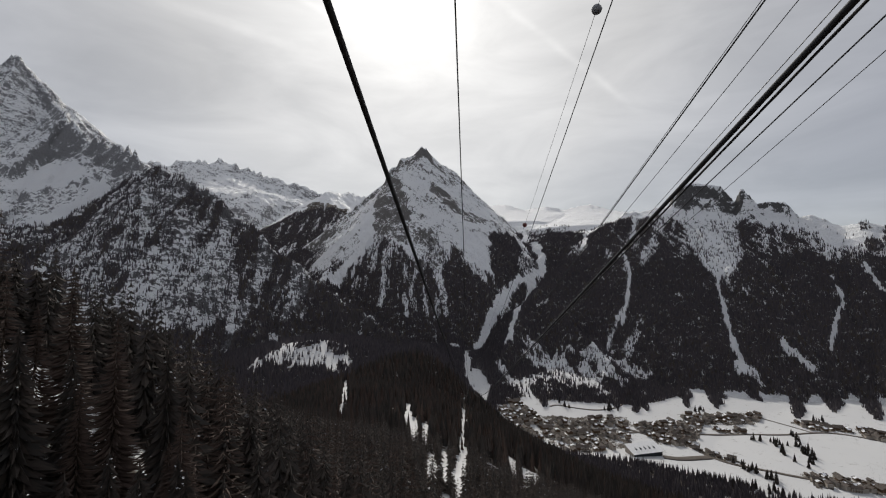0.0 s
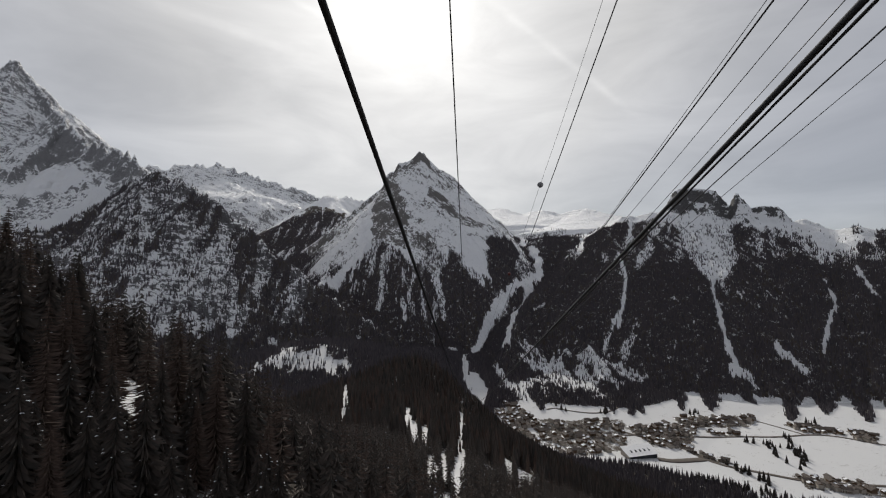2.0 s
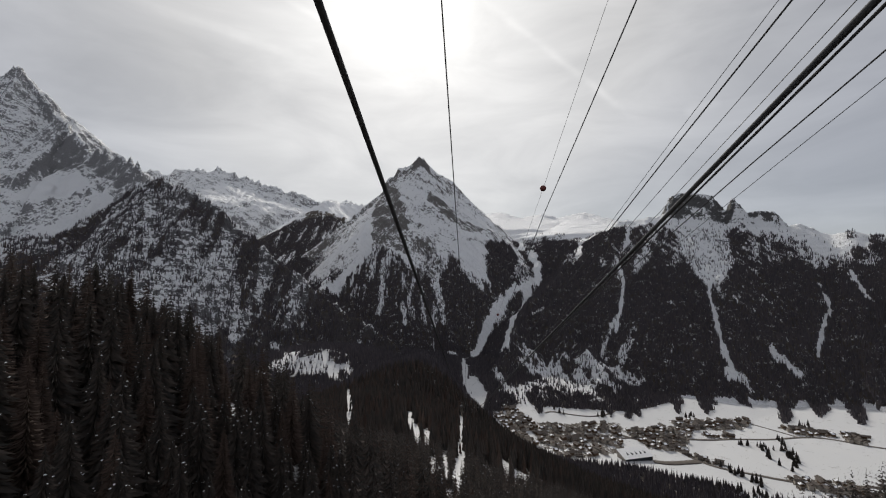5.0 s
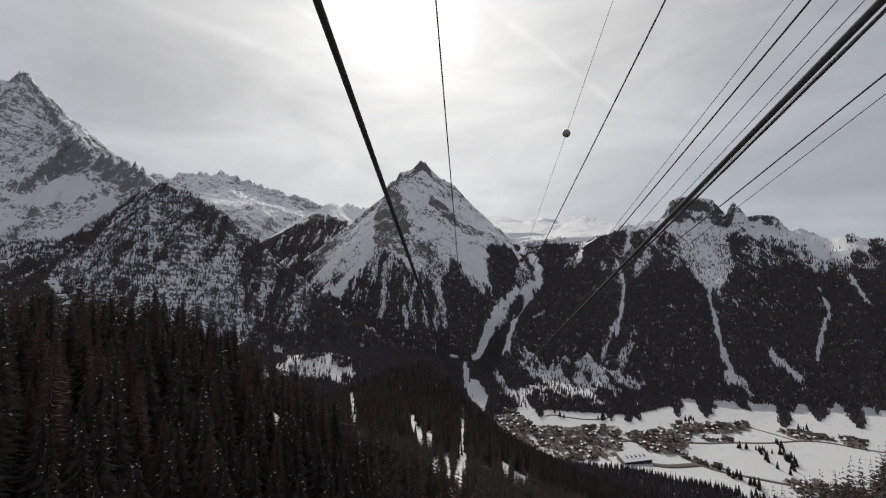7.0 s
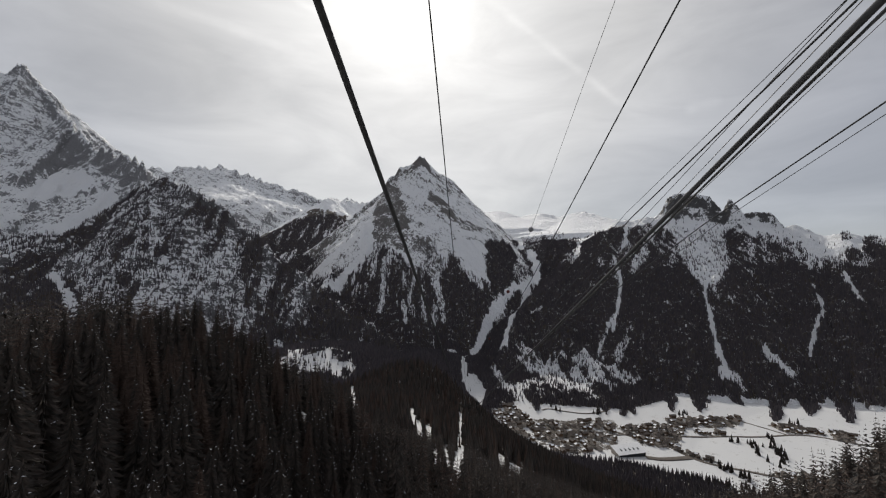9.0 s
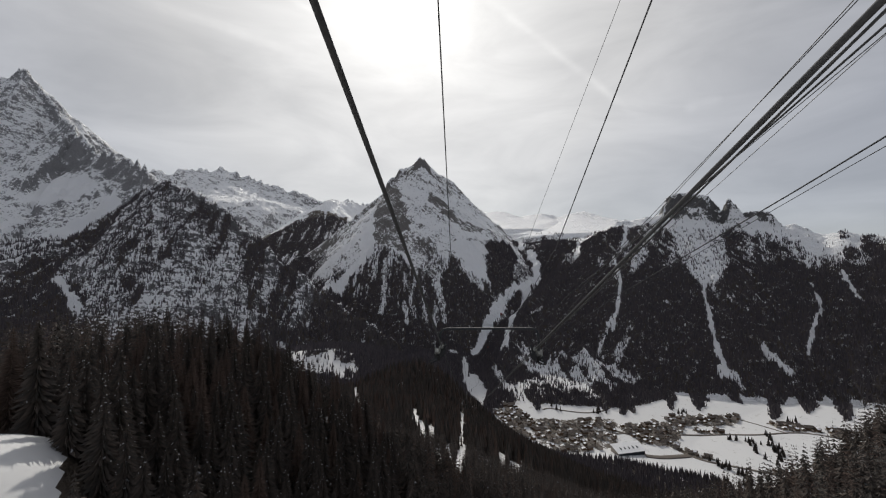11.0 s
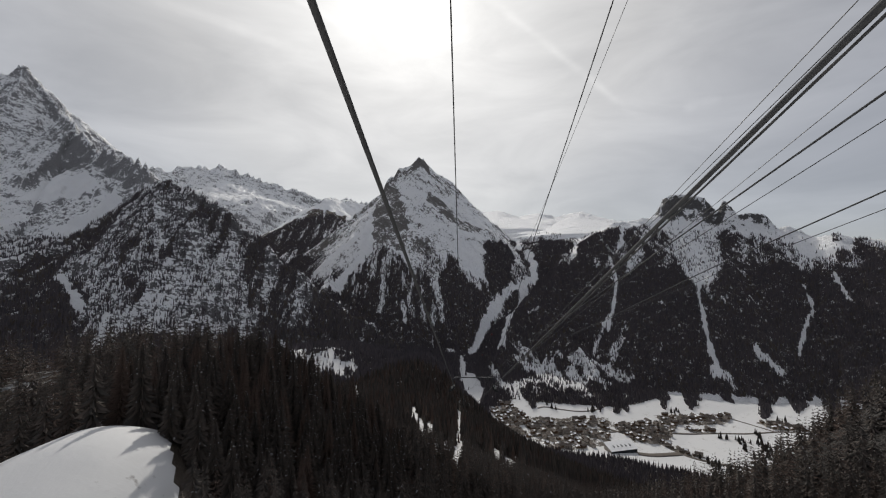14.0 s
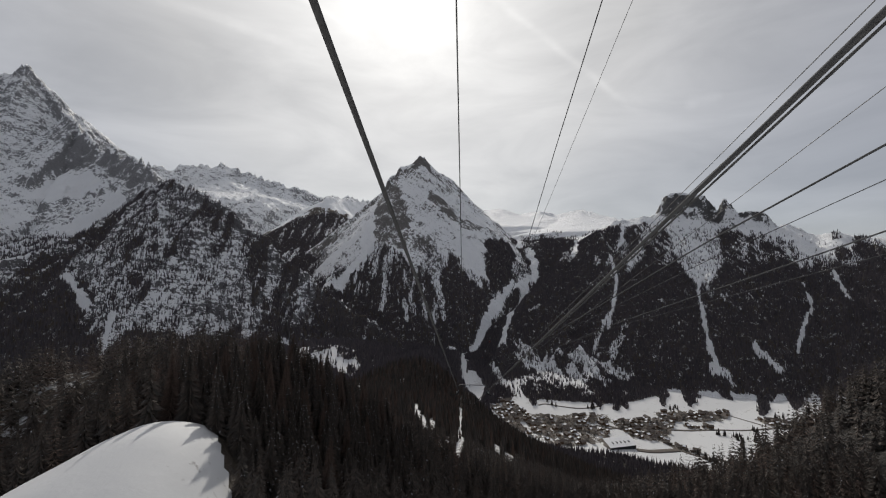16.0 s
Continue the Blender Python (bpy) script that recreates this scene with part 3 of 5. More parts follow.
patch("table_mountain", "wood", 0.35, (1775, 1764), (1901, 1723), (1792, 1623), (1744, 1688))
patch("table_mountain", "wood", 0.96, (758, 2081), (969, 1973), (1157, 1911), (1158, 1807), (1246, 1765), (1349, 1800), (1610, 1742), (1783, 1615), (1597, 1445), (1123, 1659), (716, 1824))
patch("table_mountain", "rock", 0.3, (1398, 2408), (1542, 2322), (1624, 2291), (1773, 2137), (1791, 2112), (1697, 2181), (1610, 2272), (1372, 2391))
clearing(21.8, 0, (583, 2867), (558, 2566))
clearing(23.0, 0, (589, 2516), (595, 2364))
clearing(22.0, 0, (595, 2364), (580, 2305))
clearing(21.0, 0, (580, 2305), (506, 2163))
clearing(19.5, 0, (506, 2163), (367, 2007))
clearing(18.1, 0, (367, 2007), (299, 1900))
clearing(17.0, 0, (299, 1900), (222, 1787))
clearing(15.4, 0, (222, 1787), (111, 1569))
clearing(13.4, 0, (111, 1569), (103, 1353))
clearing(11.3, 0, (103, 1353), (96, 1115))
clearing(15.7, 0, (492, 2117), (341, 1787))
clearing(13.2, 0, (341, 1787), (258, 1530))
clearing(24.7, 0, (116, 1312), (121, 1194))
clearing(22.8, 0, (121, 1194), (105, 1117))
clearing(15.8, 0.2, (208, 1403), (225, 1251))
clearing(15.1, 0.08, (-489, 1347), (-348, 1075))
clearing(13.3, 0.08, (-348, 1075), (-295, 1084))
clearing(13.1, 0.08, (-295, 1084), (-231, 1083))
clearing(4.7, 0, (-72, 85), (-71, 86))
clearing(6.6, 0, (-72, 86), (-69, 87))
clearing(5.4, 0, (-81, 87), (-79, 88))
clearing(4.3, 0, (-74, 91), (-74, 92))
clearing(3.7, 0, (-153, 746), (-79, 350))
clearing(2.6, 0, (-33, 495), (-18, 291))
clearing(2.5, 0, (-6, 285), (-5, 195))
clearing(2.5, 0, (3, 300), (0, 192))
clearing(2.5, 0, (7, 210), (5, 180))
clearing(2.6, 0, (47, 426), (38, 352))
clearing(3.0, 0, (66, 317), (44, 242))
clearing(2.5, 0, (61, 361), (46, 278))
clearing(2.5, 0.1, (-13, 369), (-11, 309))
clearing(3.6, 0, (42, 668), (26, 416))


# tongues of wood that reach down into the fields: from (x, y) to (x, y)
TONGUES = [((603, 1323), (528, 1150)), ((767, 1352), (690, 1190)), ((865, 1337), (775, 1195)), ((1077, 1293), (950, 1130)), ((1200, 1303), (1075, 1160)),
           ((1275, 1257), (1130, 1100)), ((541, 1322), (490, 1172)), ((297, 1243), (287, 1150)), ((969, 1321), (946, 1259)), ((378, 1268), (369, 1195)), ((690, 1330), (640, 1230)),
           ((430, 760), (520, 800)), ((480, 730), (600, 735)), ((380, 800), (440, 845))]


def wood_density(x, y, z, who):
    """How thick the wood stands, 0 to 1."""
    n = fbm(x, y, 130, 3, 61)
    streak_x = vnoise(x / 21 + 0.6 * vnoise(x / 70, y / 70, 77), y / 260, 71)
    u, v = 0.77 * x - 0.64 * y, 0.64 * x + 0.77 * y
    streak_u = vnoise(u / 24 + 0.6 * vnoise(x / 70, y / 70, 78), v / 330, 72)
    comb = 0.6 * vnoise(x / 9 + 0.5 * vnoise(x / 40, y / 40, 79), y / 70, 73) + 0.5 * vnoise(x / 5, y / 14, 74)
    is_on = {name: who == k for k, name in enumerate(MOUNTAINS)}
    top = np.full(x.shape, 560.0)
    top[is_on["table_mountain"]] = 590
    top[is_on["wooded_mountain"]] = 800
    top[is_on["horn"]] = 520
    top[is_on["middle_ridge"]] = 860
    top[is_on["high_saddle"]] = 690
    top[is_on["far_range"]] = 700
    top[is_on["great_peak"]] = 560
    d = np.clip((top - z + 120 * n) / 200, 0, 1)
    d = np.where(is_on["table_mountain"], np.clip((top - z + 90 * n + 150 * streak_u) / 150, 0, 1), d)
    facing = np.where(is_on["table_mountain"], streak_u, streak_x)
    d = np.where(is_on["wooded_mountain"], d * np.clip(0.44 + 0.5 * facing + 0.25 * n, 0.10, 0.75), d)
    d = np.where(is_on["wooded_mountain"] & (z < 235), np.maximum(d, 0.9), d)
    thin = is_on["horn"] | is_on["middle_ridge"]
    d = np.where(thin, d * np.clip(0.95 + 1.3 * facing + 0.4 * n, 0.0, 1), d)
    d = np.where(is_on["table_mountain"], d * np.clip(2.2 + 2.0 * facing + 0.7 * n, 0.25, 0.98), d)
    for name, what, value, corners in PATCHES:
        if what == "wood":
            inside = within(x, y, corners) & (who == MOUNTAINS.index(name))
            line_up = (0.9 * facing + 1.5 * comb) * min(1.0, 1.9 - 1.7 * value)
            d = np.where(inside, np.clip(value * (1 + line_up + 0.4 * n), 0, 1), d)
    high = who > 0
    d = np.where(high & (d > 0.6), d * np.clip(0.94 + 0.45 * comb + 0.2 * n, 0.3, 1), d)
    for half, left, line in CLEARINGS:
        for (ax, ay), (bx, by) in zip(line, line[1:]):
            near = (np.minimum(ax, bx) - 2 * half < x) & (x < np.maximum(ax, bx) + 2 * half) & (np.minimum(ay, by) - 2 * half < y) & (y < np.maximum(ay, by) + 2 * half)
            if not near.any():
                continue
            xs, ys = x[near], y[near]
            ln2 = (bx - ax) ** 2 + (by - ay) ** 2
            t = np.clip(((xs - ax) * (bx - ax) + (ys - ay) * (by - ay)) / ln2, 0, 1)
            gap = np.hypot(xs - ax - t * (bx - ax), ys - ay - t * (by - ay)) / (half * (1 + 0.45 * vnoise(xs / 34, ys / 34, 81) + 0.5 * vnoise(xs / 13, ys / 21, 82)))
            d[near] = np.where(gap < 1, np.minimum(d[near], left if left < 0.15 else np.where(vnoise(xs / 26, ys / 40, 85) + 0.4 * vnoise(xs / 8, ys / 12, 90) > 0.38, 0.8, 0.10)), d[near])
    meadow = (y > 600) & (x > 150) & (z < 14 - 0.004 * (x - 250) + 34 * fbm(x + 0.4 * y, y * 0.35, 75, 3, 83)) & (y + 0.25 * x > 900)
    meadow |= (x > 330) & (z < 30 + 8 * n) & (y > 855 - 0.36 * (x - 420) + 14 * n)
    d = np.where(meadow | (village_ground(x, y) > 0.5), 0.0, d)
    d = np.where((z < 60) & (y > 880) & (x > 150) & (x < 560) & (y < 1190), 0.0, d)
    for (ax, ay), (bx, by) in TONGUES:
        t = np.clip(((x - ax) * (bx - ax) + (y - ay) * (by - ay)) / ((bx - ax) ** 2 + (by - ay) ** 2), 0, 1)
        wide = (30 - 24 * t) * (1 + 0.6 * vnoise(x / 22, y / 22, 86))
        d = np.where(np.hypot(x - ax - t * (bx - ax), y - ay - t * (by - ay)) < wide, 0.85, d)
    knoll = (y < -23 + 4 * n) & (x < -47 - 0.72 * (y + 40)) & (x > -112)
    d = np.where(knoll, 0.0, d)
    crag = (x > 120) & (x < 420) & (y < 220) & (z > 290)
    d = np.where(crag, d * np.where(x > 150 + 14 * n, 0.6, 0.42), d)
    low_bush = (who == 0) & (y > 250) & (x > 220) & (z < 130)
    return np.where(low_bush, d * 0.8, d)


# built-up ground of the village: corners (x, y) of its quarters, number of houses, turn of their ridges
QUARTERS = [
    ([(150, 1100), (205, 1110), (235, 960), (190, 985)], 26, 25),
    ([(185, 1165), (225, 1140), (270, 1050), (205, 1040)], 24, 20),
    ([(232, 1085), (489, 1115), (425, 955), (262, 890)], 92, 15),
    ([(475, 1068), (678, 1110), (575, 960), (500, 975)], 68, 10),
    ([(635, 1137), (875, 1170), (817, 1101), (642, 1080)], 40, 5),
    ([(677, 1067), (737, 1055), (737, 1040), (677, 1045)], 7, 0),
    ([(905, 1100), (985, 1060), (990, 1022), (910, 1040)], 34, -15),
    ([(1019, 1045), (1060, 1010), (998, 960), (985, 990)], 16, -15),
    ([(560, 965), (590, 940), (620, 890), (585, 905)], 14, -30),
    ([(700, 830), (800, 790), (800, 740), (690, 780)], 28, -10),
]


def village_ground(x, y):
    """1 inside the village's quarters, with an uneven edge."""
    inside = np.zeros(x.shape)
    wob = 9 * fbm(x, y, 25, 2, 95)
    for corners, _, _ in QUARTERS:
        c = np.array(corners, float)
        mid = c.mean(0)
        hit = np.ones(x.shape, bool)
        for k in range(4):
            (ax, ay), (bx, by) = c[k], c[(k + 1) % 4]
            nx_, ny_ = by - ay, ax - bx
            ln = math.hypot(nx_, ny_)
            side = ((x - ax) * nx_ + (y - ay) * ny_) / ln
            ref = ((mid[0] - ax) * nx_ + (mid[1] - ay) * ny_) / ln
            hit &= side * np.sign(ref) > -4 + wob
        inside = np.maximum(inside, hit)
    return inside


CENTRE = (-9.0, -128.0)
fan = np.radians(np.r_[np.linspace(-180, -54, 46)[:-1], np.linspace(-54, 54, 690), np.linspace(54, 180, 46)[1:-1]])
rings = np.r_[0.5, np.arange(4, 260, 3.2), np.arange(260, 900, 5.5), np.arange(900, 3400, 7.5), np.arange(3400, 4960, 13.0)]
ga, gr = np.meshgrid(fan, rings)
gx, gy = CENTRE[0] + gr * np.sin(ga), CENTRE[1] + gr * np.cos(ga)
gz, gwho = land(gx.ravel(), gy.ravel())
# behind the walk the slope simply goes on uphill
verts = np.c_[gx.ravel(), gy.ravel(), gz]


def quick_mesh(name, co, faces, mat, smooth=True):
    """A mesh from arrays: co (n, 3), faces (m, 3 or 4)."""
    me = bpy.data.meshes.new(name)
    m, k = faces.shape
    me.vertices.add(len(co))
    me.vertices.foreach_set("co", co.astype(np.float32).ravel())
    me.loops.add(m * k)
    me.loops.foreach_set("vertex_index", faces.astype(np.int32).ravel())
    me.polygons.add(m)
    me.polygons.foreach_set("loop_start", np.arange(0, m * k, k, dtype=np.int32))
    me.polygons.foreach_set("loop_total", np.full(m, k, np.int32))
    me.polygons.foreach_set("use_smooth", np.full(m, smooth, bool))
    me.materials.append(mat)
    me.update(calc_edges=True)
    return me


na, nr = len(fan), len(rings)
idx = np.arange(na * nr).reshape(nr, na)
nxt = np.roll(idx, -1, axis=1)
quads = np.stack([idx[:-1], idx[1:], nxt[1:], nxt[:-1]], -1).reshape(-1, 4)[:, ::-1]
owner = gwho[quads].max(1)
ROCKY = {"great_peak": HAZED_PEAK_ROCK, "wooded_mountain": FACE_ROCK, "horn": HORN_ROCK, "far_range": HAZED_PEAK_ROCK, "table_mountain": TABLE_ROCK}
TITLES = {
    "ground": ("snow-covered valley ground and steep wooded hillside", "ground"),
    "great_peak": ("great jagged snow-plastered rock peak with a long ridge", "mountain"),
    "wooded_mountain": ("steep snowy mountain face streaked with conifers and gullies", "mountain"),
    "far_range": ("far rocky snow-covered mountain range with small towers", "mountain range"),
    "middle_ridge": ("snowy ridge with dark wooded flanks", "mountain ridge"),
    "horn": ("pyramid-shaped rocky peak streaked with snow", "mountain"),
    "high_saddle": ("wide sunlit snow saddle used for skiing", "mountain saddle"),
    "table_mountain": ("flat-topped mountain with dark rock bands over wooded slopes", "mountain"),
}
FLOOR_AT = wood_density(gx.ravel(), gy.ravel(), gz, gwho)
BARE_AT = bareness(gx.ravel(), gy.ravel(), gwho)
YARD_AT = village_ground(gx.ravel(), gy.ravel())
for k, name in enumerate(MOUNTAINS):
    q = quads[owner == k]
    if not len(q):
        continue
    used, inv = np.unique(q, return_inverse=True)
    me = quick_mesh(name, verts[used], inv.reshape(-1, 4), VALLEY if k == 0 else ROCKY.get(name, MOUNTAIN))
    me.materials.append(FOREST_FLOOR)
    me.materials.append(YARD)
    me.materials.append(SPUR)
    slot = np.where(FLOOR_AT[q].mean(1) > 0.52, 1, 0)
    spur = (verts[q, 0].mean(1) > 118) & (verts[q, 0].mean(1) < 480) & (verts[q, 1].mean(1) < 215) & (verts[q, 1].mean(1) > -40) & (k == 0)
    slot = np.where(spur, 3, slot)
    slot = np.where(YARD_AT[q].mean(1) > 0.5, 2, slot)
    me.polygons.foreach_set("material_index", slot.astype(np.int32))
    me.attributes.new("bare", "FLOAT", "POINT").data.foreach_set("value", BARE_AT[used].astype(np.float32))
    tagged(new(name, me), *TITLES[name], kind="structure")

# ---- woods ----
rng = np.random.default_rng(5)


def scatter(count, r0, r1, dense=1.0):
    """Places of trees between two distances from the upper end of the walk."""
    a = np.radians(rng.uniform(-53, 53, count))
    r = np.sqrt(rng.uniform(r0 ** 2, r1 ** 2, count))
    x, y = CENTRE[0] + r * np.sin(a), CENTRE[1] + r * np.cos(a)
    z, who = land(x, y)
    keep = rng.random(count) < wood_density(x, y, z, who) * dense
    return x[keep], y[keep], z[keep]


def spruce_shape(whorls, boughs, seed, larch=False, wide=0.2):
    """Corners and triangles of one conifer crown, 1 high, with drooping ragged boughs; and where its snow may lie."""
    g = np.random.default_rng(seed)
    co, tri = [], []
    reach = 0.15 if larch else 0.17
    for w in range(whorls):
        q = (w + g.uniform(-0.3, 0.3)) / whorls
        h = 0.10 + 0.90 * q
        ln = reach * (1 - q) ** 0.85 + 0.012
        if not larch:
            ln *= 0.80 + 0.4 * ((w * 7919) % 5) / 4
        for b in range(boughs):
            a = 6.2832 * (b + g.uniform(-0.35, 0.35)) / boughs + w * 2.1
            l = ln * g.uniform(0.65, 1.2)
            droop = (0.10 if larch else 0.66) * l * g.uniform(0.5, 1.4)
            wd = l * (0.07 if larch else wide) * g.uniform(0.7, 1.3)
            ca, sa = math.cos(a), math.sin(a)
            k = len(co)
            co += [(0.0, 0.0, h + 0.012), (ca * l * 0.5 - sa * wd, sa * l * 0.5 + ca * wd, h - droop * 0.7),
                   (ca * l, sa * l, h - droop * 0.9), (ca * l * 0.5 + sa * wd, sa * l * 0.5 - ca * wd, h - droop * 0.7)]
            tri += [(k, k + 1, k + 2), (k, k + 2, k + 3)]
    k = len(co)
    co += [(0.006, 0, 0.97), (-0.003, 0.005, 0.97), (-0.003, -0.005, 0.97), (0, 0, 1.03)]
    tri += [(k, k + 1, k + 3), (k + 1, k + 2, k + 3), (k + 2, k, k + 3)]
    return np.array(co), np.array(tri)


def many_trees(name, shape, x, y, z, heights, mat, label):
    """Many copies of one crown joined into one mesh."""
    co, tri = shape
    n, m = len(x), len(co)
    a = rng.uniform(0, 6.283, n)
    wide = rng.uniform(0.85, 1.25, n)
    c, s = np.cos(a)[:, None], np.sin(a)[:, None]
    X = (co[None, :, 0] * c - co[None, :, 1] * s) * (heights * wide)[:, None] + x[:, None]
    Y = (co[None, :, 0] * s + co[None, :, 1] * c) * (heights * wide)[:, None] + y[:, None]
    Z = co[None, :, 2] * heights[:, None] + z[:, None] - 0.6
    fa = (tri[None] + (np.arange(n) * m)[:, None, None]).reshape(-1, 3)
    me = quick_mesh(name, np.stack([X, Y, Z], -1).reshape(-1, 3), fa, mat, smooth=False)
    return tagged(new(name, me), label, "forest", kind="stuff")


def cone_wood(x, y, z, sides, tiers, mat, name, label):
    """Far conifers in one mesh: slim stacked cones."""
    n = len(x)
    h = rng.uniform(*((10, 18) if tiers == 1 else (8, 23)), n)
    w = h * rng.uniform(0.11, 0.17, n)
    co, fa = [], []
    base = 0
    for t in range(tiers):
        lo, hi = t / tiers * 0.8, min(1.0, (t + 1) / tiers * 0.8 + 0.2)
        rad = w * (1 - 0.75 * lo)
        ph = rng.uniform(0, 6.28, n)
        ringv = [np.c_[x + rad * np.cos(ph + 6.283 * k / sides), y + rad * np.sin(ph + 6.283 * k / sides), z - 1.0 + h * lo] for k in range(sides)]
        tip = np.c_[x, y, z - 1.0 + h * hi]
        block = np.stack(ringv + [tip], 1).reshape(-1, 3)
        first = base + np.arange(n) * (sides + 1)
        for k in range(sides):
            fa.append(np.c_[first + k, first + (k + 1) % sides, first + sides])
        co.append(block)
        base += len(block)
    me = quick_mesh(name, np.concatenate(co), np.concatenate(fa), mat, smooth=False)
    return tagged(new(name, me), label, "forest", kind="stuff")


# the haze over these slopes is only in the trees' colour
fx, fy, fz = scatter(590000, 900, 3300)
cone_wood(fx, fy, fz, 3, 1, HAZED_SPRUCE, "far_forest", "dark conifer forest covering the far mountain slopes, paled by haze in its colour")
mx, my, mz = scatter(27000, 430, 900)
bare = rng.random(len(mx)) < 0.08 + 0.25 * (fbm(mx, my, 70, 2, 93) > 0.12)
cone_wood(mx[~bare], my[~bare], mz[~bare], 5, 2, SPRUCE, "slope_forest", "dense dark spruce forest on the steep slope below")
cone_wood(mx[bare], my[bare], mz[bare], 5, 2, LARCH, "larch_forest", "bare reddish-brown larches on the steep slope below")

# ---- ropes of the cableway ----
def part(name, bm, mat, parent=None, label="", smooth=False):
    """One mesh object from a bmesh, under a thing or a part."""
    me = bpy.data.meshes.new(name)
    bm.to_mesh(me)
    bm.free()
    if smooth:
        me.polygons.foreach_set("use_smooth", [True] * len(me.polygons))
    me.materials.append(mat)
    ob = new(name, me)
    ob.parent = parent
    if label:
        ob["label"] = label
    return ob


ROPE_FOOT = Vector((-4.12, -3.27, 397.87))
ROPE_DIR = Vector((0.0812, 0.9967, 0.0)).normalized()
ROPE_SIDE = Vector((ROPE_DIR.y, -ROPE_DIR.x, 0.0))
ROPE_FALL = -0.3177


def on_rope(s, u, h):
    """A place s metres down the line, u metres to its right and h metres over the way of the cabin."""
    sag = 1.85e-4 * max(s - 15.0, 0.0) ** 2
    return ROPE_FOOT + ROPE_DIR * s + ROPE_SIDE * u + Vector((0, 0, ROPE_FALL * s + h + sag))


def sweep(bm, path, half_w, half_h=None, sides=0, taper=None, up=Vector((0, 0, 1)), twist=0.0, lobes=0):
    """Sweeps a bar (sides=0) or a round along a path of Vectors."""
    rows, half_h = [], half_h or half_w
    for k, p in enumerate(path):
        t = (path[min(k + 1, len(path) - 1)] - path[max(k - 1, 0)]).normalized()
        sx = t.cross(up)
        sx = sx.normalized() if sx.length > 1e-4 else Vector((1, 0, 0))
        sy = sx.cross(t)
        f = taper[k] if taper else 1.0
        if sides:
            ring = []
            for j in range(sides):
                a = 2 * math.pi * j / sides + twist * k
                g = 1.0 if not lobes else (1.0 if j % 2 else 0.88)
                ring.append(bm.verts.new(p + (sx * math.cos(a) * half_w + sy * math.sin(a) * half_h) * f * g))
        else:
            ring = [bm.verts.new(p + sx * x * half_w * f + sy * y * half_h * f) for x, y in ((-1, -1), (1, -1), (1, 1), (-1, 1))]
        rows.append(ring)
    n = len(rows[0])
    for a, b in zip(rows, rows[1:]):
        for j in range(n):
            bm.faces.new((a[j], a[(j + 1) % n], b[(j + 1) % n], b[j]))
    bm.faces.new(rows[0][::-1])
    bm.faces.new(rows[-1])


KNOTS = [-125, -100, -80, -65, -45, -20, 10, 50, 110]
STATIONS = np.r_[np.arange(-150, -40, 1.5), np.arange(-40, 120, 4.0), np.arange(120, 520, 20.0)]


def smooth_height(s, hs):
    """Heights at the knots, eased in between, carried on straight past the ends."""
    if s <= KNOTS[0]:
        return hs[0] + (hs[1] - hs[0]) / (KNOTS[1] - KNOTS[0]) * (s - KNOTS[0])
    if s >= KNOTS[-1]:
        return hs[-1] + (hs[-1] - hs[-2]) / (KNOTS[-1] - KNOTS[-2]) * min(s - KNOTS[-1], 60)
    return float(np.interp(s, KNOTS, hs))


def rope(name, u, hs, radius, mat, label, category, strands=False):
    bm = bmesh.new()
    us = u if isinstance(u, list) else [u] * 9
    if strands:
        st = np.r_[np.arange(-135, 5, 0.09), np.arange(15, 520, 6.0)]
        path = [on_rope(s, float(np.interp(s, KNOTS, us)), smooth_height(s, hs)) for s in st]
        sweep(bm, path, radius, sides=8, twist=0.24, lobes=4)
    else:
        path = [on_rope(s, float(np.interp(s, KNOTS, us)), smooth_height(s, hs)) for s in STATIONS]
        sweep(bm, path, radius, sides=8)
    return tagged(part(name, bm, mat, smooth=not strands), label, category, "ropes of the cableway")


C_HEIGHTS = [14.14, 14.76, 15.26, 15.82, 16.7, 17.23, 18.0, 19.83, 22.56]
FLAT = [2.5] * 9
rope("track_rope", -0.82, FLAT, 0.026, STEEL, "thick dark locked-coil track rope", "cableway rope")
rope("track_rope", 2.41, FLAT, 0.024, STEEL, "thick dark locked-coil track rope", "cableway rope")
rope("haul_rope", 2.455, [2.48, 2.47, 2.47, 2.47, 2.47, 2.47, 2.47, 2.47, 2.47], 0.0115, STEEL, "thin twisted haul rope close beside the track rope", "cableway rope", True)
rope("haul_rope", [-0.02, -0.10, -0.20, -0.50, -0.36, -0.20, -0.10, -0.30, -0.35], [6.0] * 9, 0.013, STEEL, "thin twisted haul rope hanging overhead", "cableway rope", True)
signal = rope("signal_cable", 6.1, C_HEIGHTS, 0.011, CABLE, "thin grey signal cable with warning balls", "signal cable")
rope("haul_rope", 3.2, [10.41, 9.29, 7.87, 6.0, 6.65, 8.22, 8.79, 9.62, 10.88], 0.015, STEEL, "thin dark twisted haul rope of the cableway", "cableway rope", True)
rope("track_rope", 8.0, [3.66, 5.8, 6.99, 7.84, 9.59, 10.29, 10.87, 11.54, 12.54], 0.025, STEEL, "dark track rope of the neighbouring line", "cableway rope")
rope("haul_rope", 7.8, [2.77, 5.1, 6.48, 7.7, 9.86, 10.4, 10.71, 11.37, 12.36], 0.010, STEEL, "thin rope beside the neighbouring track rope", "cableway rope")
rope("haul_rope", 8.6, [7.92, 8.44, 8.87, 9.18, 9.61, 9.97, 10.52, 11.34, 12.58], 0.012, STEEL, "thin rope of the neighbouring line", "cableway rope")
